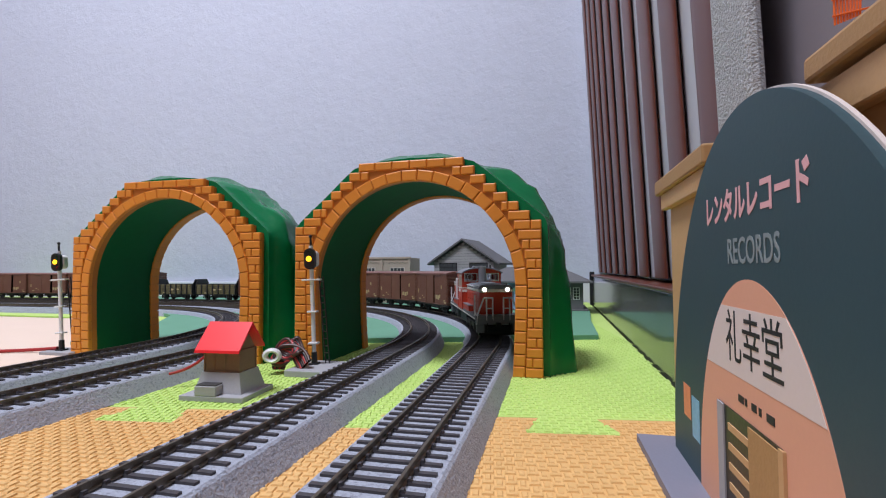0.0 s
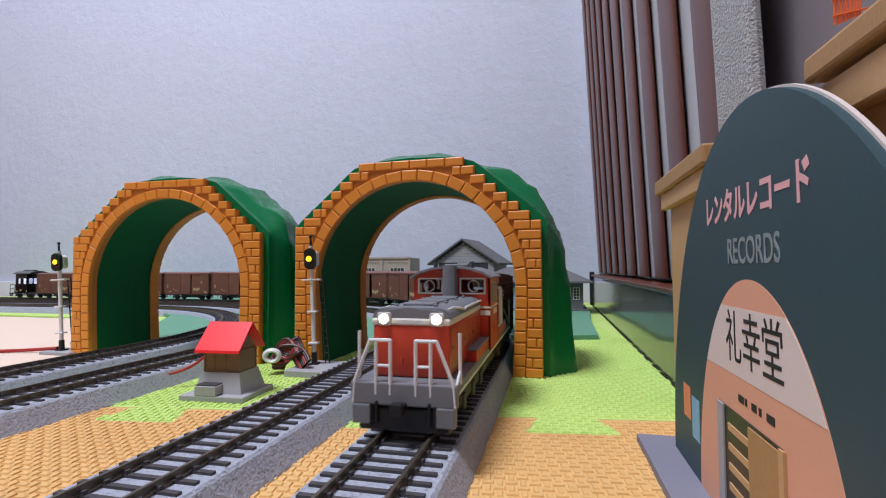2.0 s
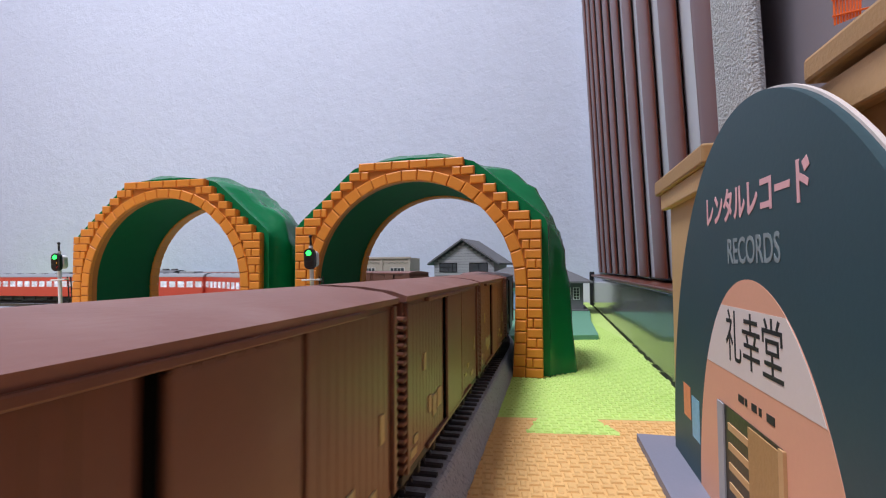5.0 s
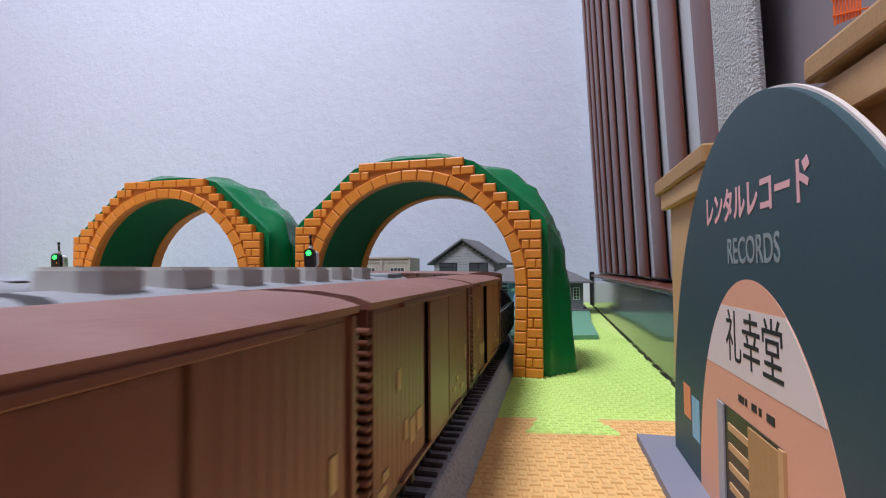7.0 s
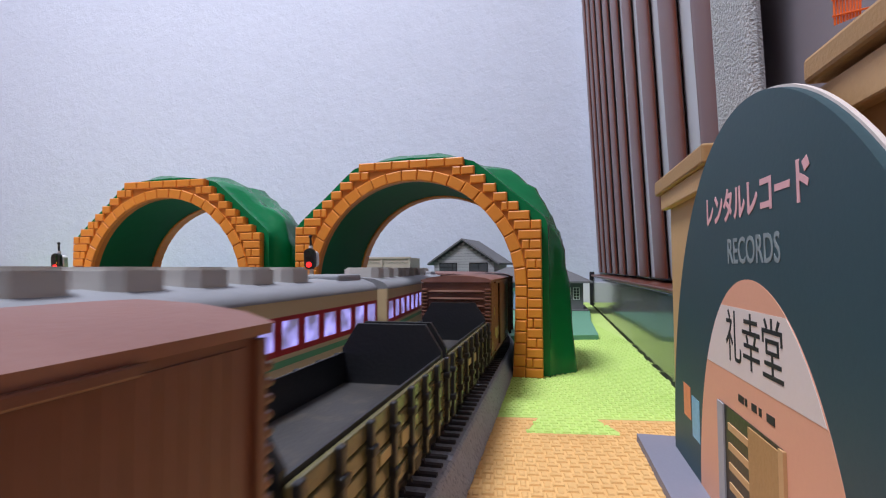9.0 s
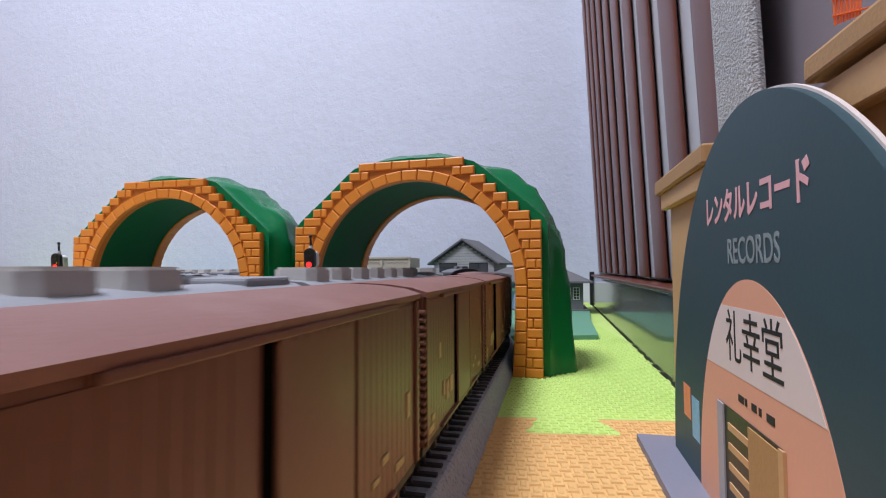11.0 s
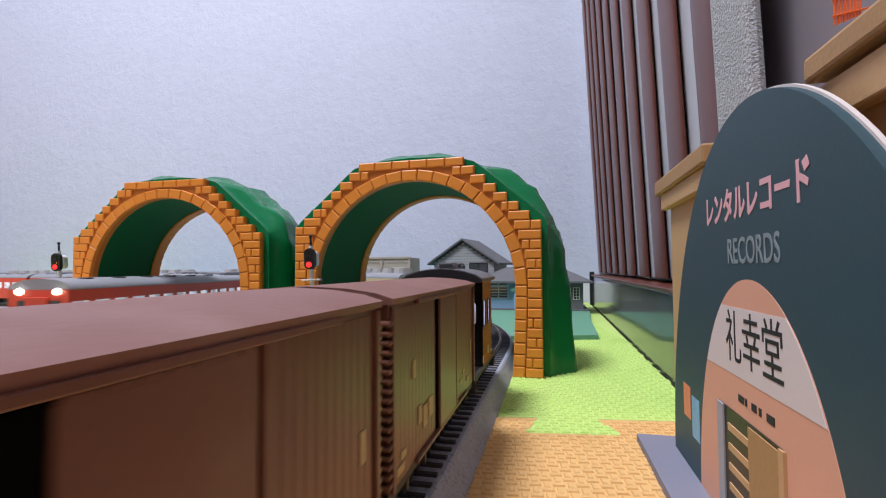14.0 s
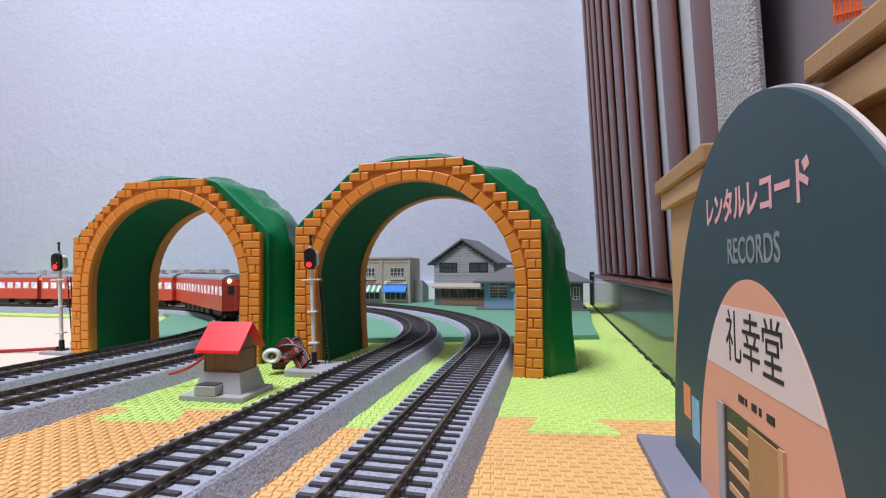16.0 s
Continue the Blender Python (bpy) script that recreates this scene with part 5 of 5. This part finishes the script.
def grey_house():
    t = thing("grey_house", "two-storey weathered grey board model house with shopfront", "model building", m=at(-143, 748, 4.5, -9) @ at(143, -748))
    x0, x1, y0, y1, e, r = -194, -92, 748, 825, 71, 106
    mid = (x0 + x1) / 2
    part("wall", prism(B(), [(x0, 0), (x1, 0), (x1, e), (mid, r - 3), (x0, e)], y0, y1, "y"), M["tile"], t)
    bd = [mesh_of("board", box(B(), x0, x1, -0.8, 0, 0, 4.0), M["grey_wood"])]
    side = mesh_of("side_board", box(B(), 0, 0.8, y0, y1, 0, 4.0), M["grey_wood"])
    for k in range(8):
        piece("board", bd[0], t, at(0, y0, 36 + 4.4 * k))
        piece("board", side, t, at(x1, 0, 36 + 4.4 * k))
    for k in range(7):
        z = e + 0.2 + 4.4 * k
        f = max(0.03, 1 - (z + 4 - e) / (r - 3 - e))
        part("board", box(B(), mid - (mid - x0) * f, mid + (x1 - mid) * f, y0 - 0.8, y0, z, z + 4.0), M["grey_wood"], t)
    for s, a in ((-1, x0), (1, x1)):
        poly = [(mid, r), (mid, r + 3), (a + s * 10, e - 2), (a + s * 10, e - 5)]
        part("roof", prism(B(), poly, y0 - 7, y1 + 6, "y"), M["tile"], t)
    window_unit(t, -184, -154, y0 - 0.7, 55, 69, M["black"], 4, 2)
    window_unit(t, -132, -102, y0 - 0.7, 55, 69, M["black"], 2, 1)
    part("canopy", prism(B(), [(y0, 37), (y0 - 10, 31), (y0 - 10, 28), (y0, 34)], x0 - 1, x1 + 2, "x"), M["beige"], t, "beige shop canopy")
    part("shopfront", box(B(), x0 + 12, x1 - 4, y0 - 1.2, y0 - 0.3, 1, 28), M["wood"], t)
    for k in range(5):
        window_unit(t, x0 + 14 + k * 15, x0 + 27 + k * 15, y0 - 1.4, 12, 27, M["wood"], 2, 1)
    part("poster_board", box(B(), x1 + 2, x1 + 8, y0 - 6, y0 - 4, 0, 17), M["pink"], t)


def beige_shop():
    t = thing("beige_shop", "two-storey beige model shop with green and blue awnings", "model building", m=at(0, 0, 4.5))
    x0, x1, y0, y1, h = -352, -246, 790, 850, 80
    part("wall", box(B(), x0, x1, y0, y1, 0, h, 0.5), M["beige"], t)
    b = box(B(), x0 - 1.5, x1 + 1.5, y0 - 1.8, y0, h - 2, h + 1.5, 0.4)
    for k in range(22):
        box(b, x0 + k * 5, x0 + k * 5 + 2.6, y0 - 1.5, y0, h - 7 - (k % 2) * 2, h - 5.5 - (k % 2) * 2)
    part("cornice", b, M["beige"], t)
    part("pilaster", box(B(), -302, -297, y0 - 1.8, y0, 0, h - 3, 0.3), M["beige"], t)
    part("pilaster", box(B(), x1 - 4, x1, y0 - 1.8, y0, 0, h - 3, 0.3), M["beige"], t)
    for a in (-338, -283):
        window_unit(t, a, a + 26, y0, 46, 62, M["stripe"], 4, 2)
        b = B()
        for k in range(8):
            box(b, a + k * 3.6, a + k * 3.6 + 0.8, y0 - 4, y0 - 3.4, 42, 50)
        box(b, a - 1, a + 28, y0 - 4, y0, 41.4, 42.4)
        part("balcony", b, M["stripe"], t)
    for a, m, lab in ((-345, "pink", "pink shop sign"), (-294, "white", "white shop sign")):
        part("shop_sign", box(B(), a, a + 42, y0 - 2, y0, 33, 38.5, 0.3), M[m], t, lab)
        b = B()
        for k in range(6):
            box(b, a + 6 + k * 5, a + 9 + k * 5, y0 - 2.2, y0 - 1.9, 34.6, 36.8)
        part("sign_bars", b, M["ink"], t)
    part("awning", prism(B(), [(y0, 32), (y0 - 12, 21), (y0 - 12, 19), (y0, 21)], -294, -252, "x"), M["awn_b"], t, "blue awning")
    for k in range(9):
        part("awning_stripe", prism(B(), [(y0, 32), (y0 - 12, 21), (y0 - 12, 19), (y0, 21)], -345 + k * 5, -345 + k * 5 + 4.9, "x"), M["awn_g"] if k % 2 else M["white"], t)
    for a in (-343, -293):
        window_unit(t, a, a + 40, y0 - 0.2, 6, 19, M["stripe"], 4, 1)
    part("annex", prism(B(), [(y0 + 22, 0), (y0 + 22, 40), (y0 + 64, 28), (y0 + 64, 0)], x1, x1 + 16, "x"), M["grey_wood"], t)


def station():
    t = thing("blue_station", "pale blue board model station with dark grey hip roof", "model building", m=at(0, 0, 4.5))
    x0, x1, y0, y1, h = -101, 38, 690, 770, 40
    part("plinth", box(B(), x0 - 12, x1 + 8, y0 - 8, y1 + 4, 0, 2, 0.3), M["tile"], t)
    part("wall", box(B(), x0, x1, y0, y1, 2, h, 0.3), M["blue"], t)
    me = mesh_of("board", box(B(), x0, x1, -0.6, 0, 0, 2.6), M["blue"])
    for k in range(13):
        piece("board", me, t, at(0, y0, 2.2 + k * 2.9))
    part("end_wall", box(B(), x1, x1 + 1.2, y0 - 0.6, y1, 2, h), M["grey_wood"], t)
    part("grey_wing", box(B(), -14, x1 + 1.3, y0 - 3, y0 - 0.7, 2, h), M["tile"], t, "dark grey boarded wing")
    for x in (14, 26):
        window_unit(t, x, x + 8, y0 - 3, 16, 32, M["white"], 2, 4)
    b = B()
    o = 14
    base = [b.verts.new(p) for p in ((x0 - o, y0 - o, h - 1), (x1 + o, y0 - o, h - 1), (x1 + o, y1 + o, h - 1), (x0 - o, y1 + o, h - 1))]
    low = [b.verts.new((v.co.x, v.co.y, h + 1.5)) for v in base]
    ridge = [b.verts.new((x0 + 30, (y0 + y1) / 2, h + 22)), b.verts.new((x1 - 30, (y0 + y1) / 2, h + 22))]
    b.faces.new(base)
    for i in range(4):
        b.faces.new((base[i], base[(i + 1) % 4], low[(i + 1) % 4], low[i]))
    b.faces.new((low[0], low[1], ridge[1], ridge[0]))
    b.faces.new((low[2], low[3], ridge[0], ridge[1]))
    b.faces.new((low[1], low[2], ridge[1]))
    b.faces.new((low[3], low[0], ridge[0]))
    part("roof", b, M["tile"], t, "dark grey hip roof")
    window_unit(t, -93, -66, y0 - 0.6, 17, 33, M["white"], 2, 4)
    window_unit(t, -93, -66, y0 - 0.6, 35, 38.5, M["white"], 2, 1)
    part("porch", prism(B(), [(-60, 30), (-38, 40), (-16, 30), (-16, 28), (-60, 28)], y0 - 22, y0, "y"), M["teal"], t)
    for x in (-56, -21):
        part("porch_post", box(B(), x, x + 3, y0 - 20, y0 - 17, 2, 29), M["blue"], t)
    part("doorway", box(B(), -50, -28, y0 - 1.4, y0 - 0.7, 4, 27), M["black"], t)
    for y in (712, 742):
        w = part("window", box(B(), x1 + 1.0, x1 + 1.8, y, y + 14, 16, 32), M["pane"], t)
        f = B()
        for k in range(4):
            box(f, x1 + 1.2, x1 + 2.3, y - 0.5, y + 14.5, 15.6 + k * 5.4, 16.4 + k * 5.4)
        for k in range(3):
            box(f, x1 + 1.2, x1 + 2.3, y - 0.5 + 7 * k, y + 0.4 + 7 * k, 15.6, 32.4)
        part("window_frame", f, M["white"], w)


grey_house()
beige_shop()
station()


# ---- keyed trains and the added discs that switch the signal lamps ----
def motions():
    for ob, k, centre, half, run, way in KEYED:
        rows = []
        for i in range(65):
            t = i * 0.25
            rows.append((t, car_pose(k, run(t) + centre, half, way)))
        walk(ob, rows)
    for ob, rows in OFF_COVERS:
        walk(ob, rows)


motions()
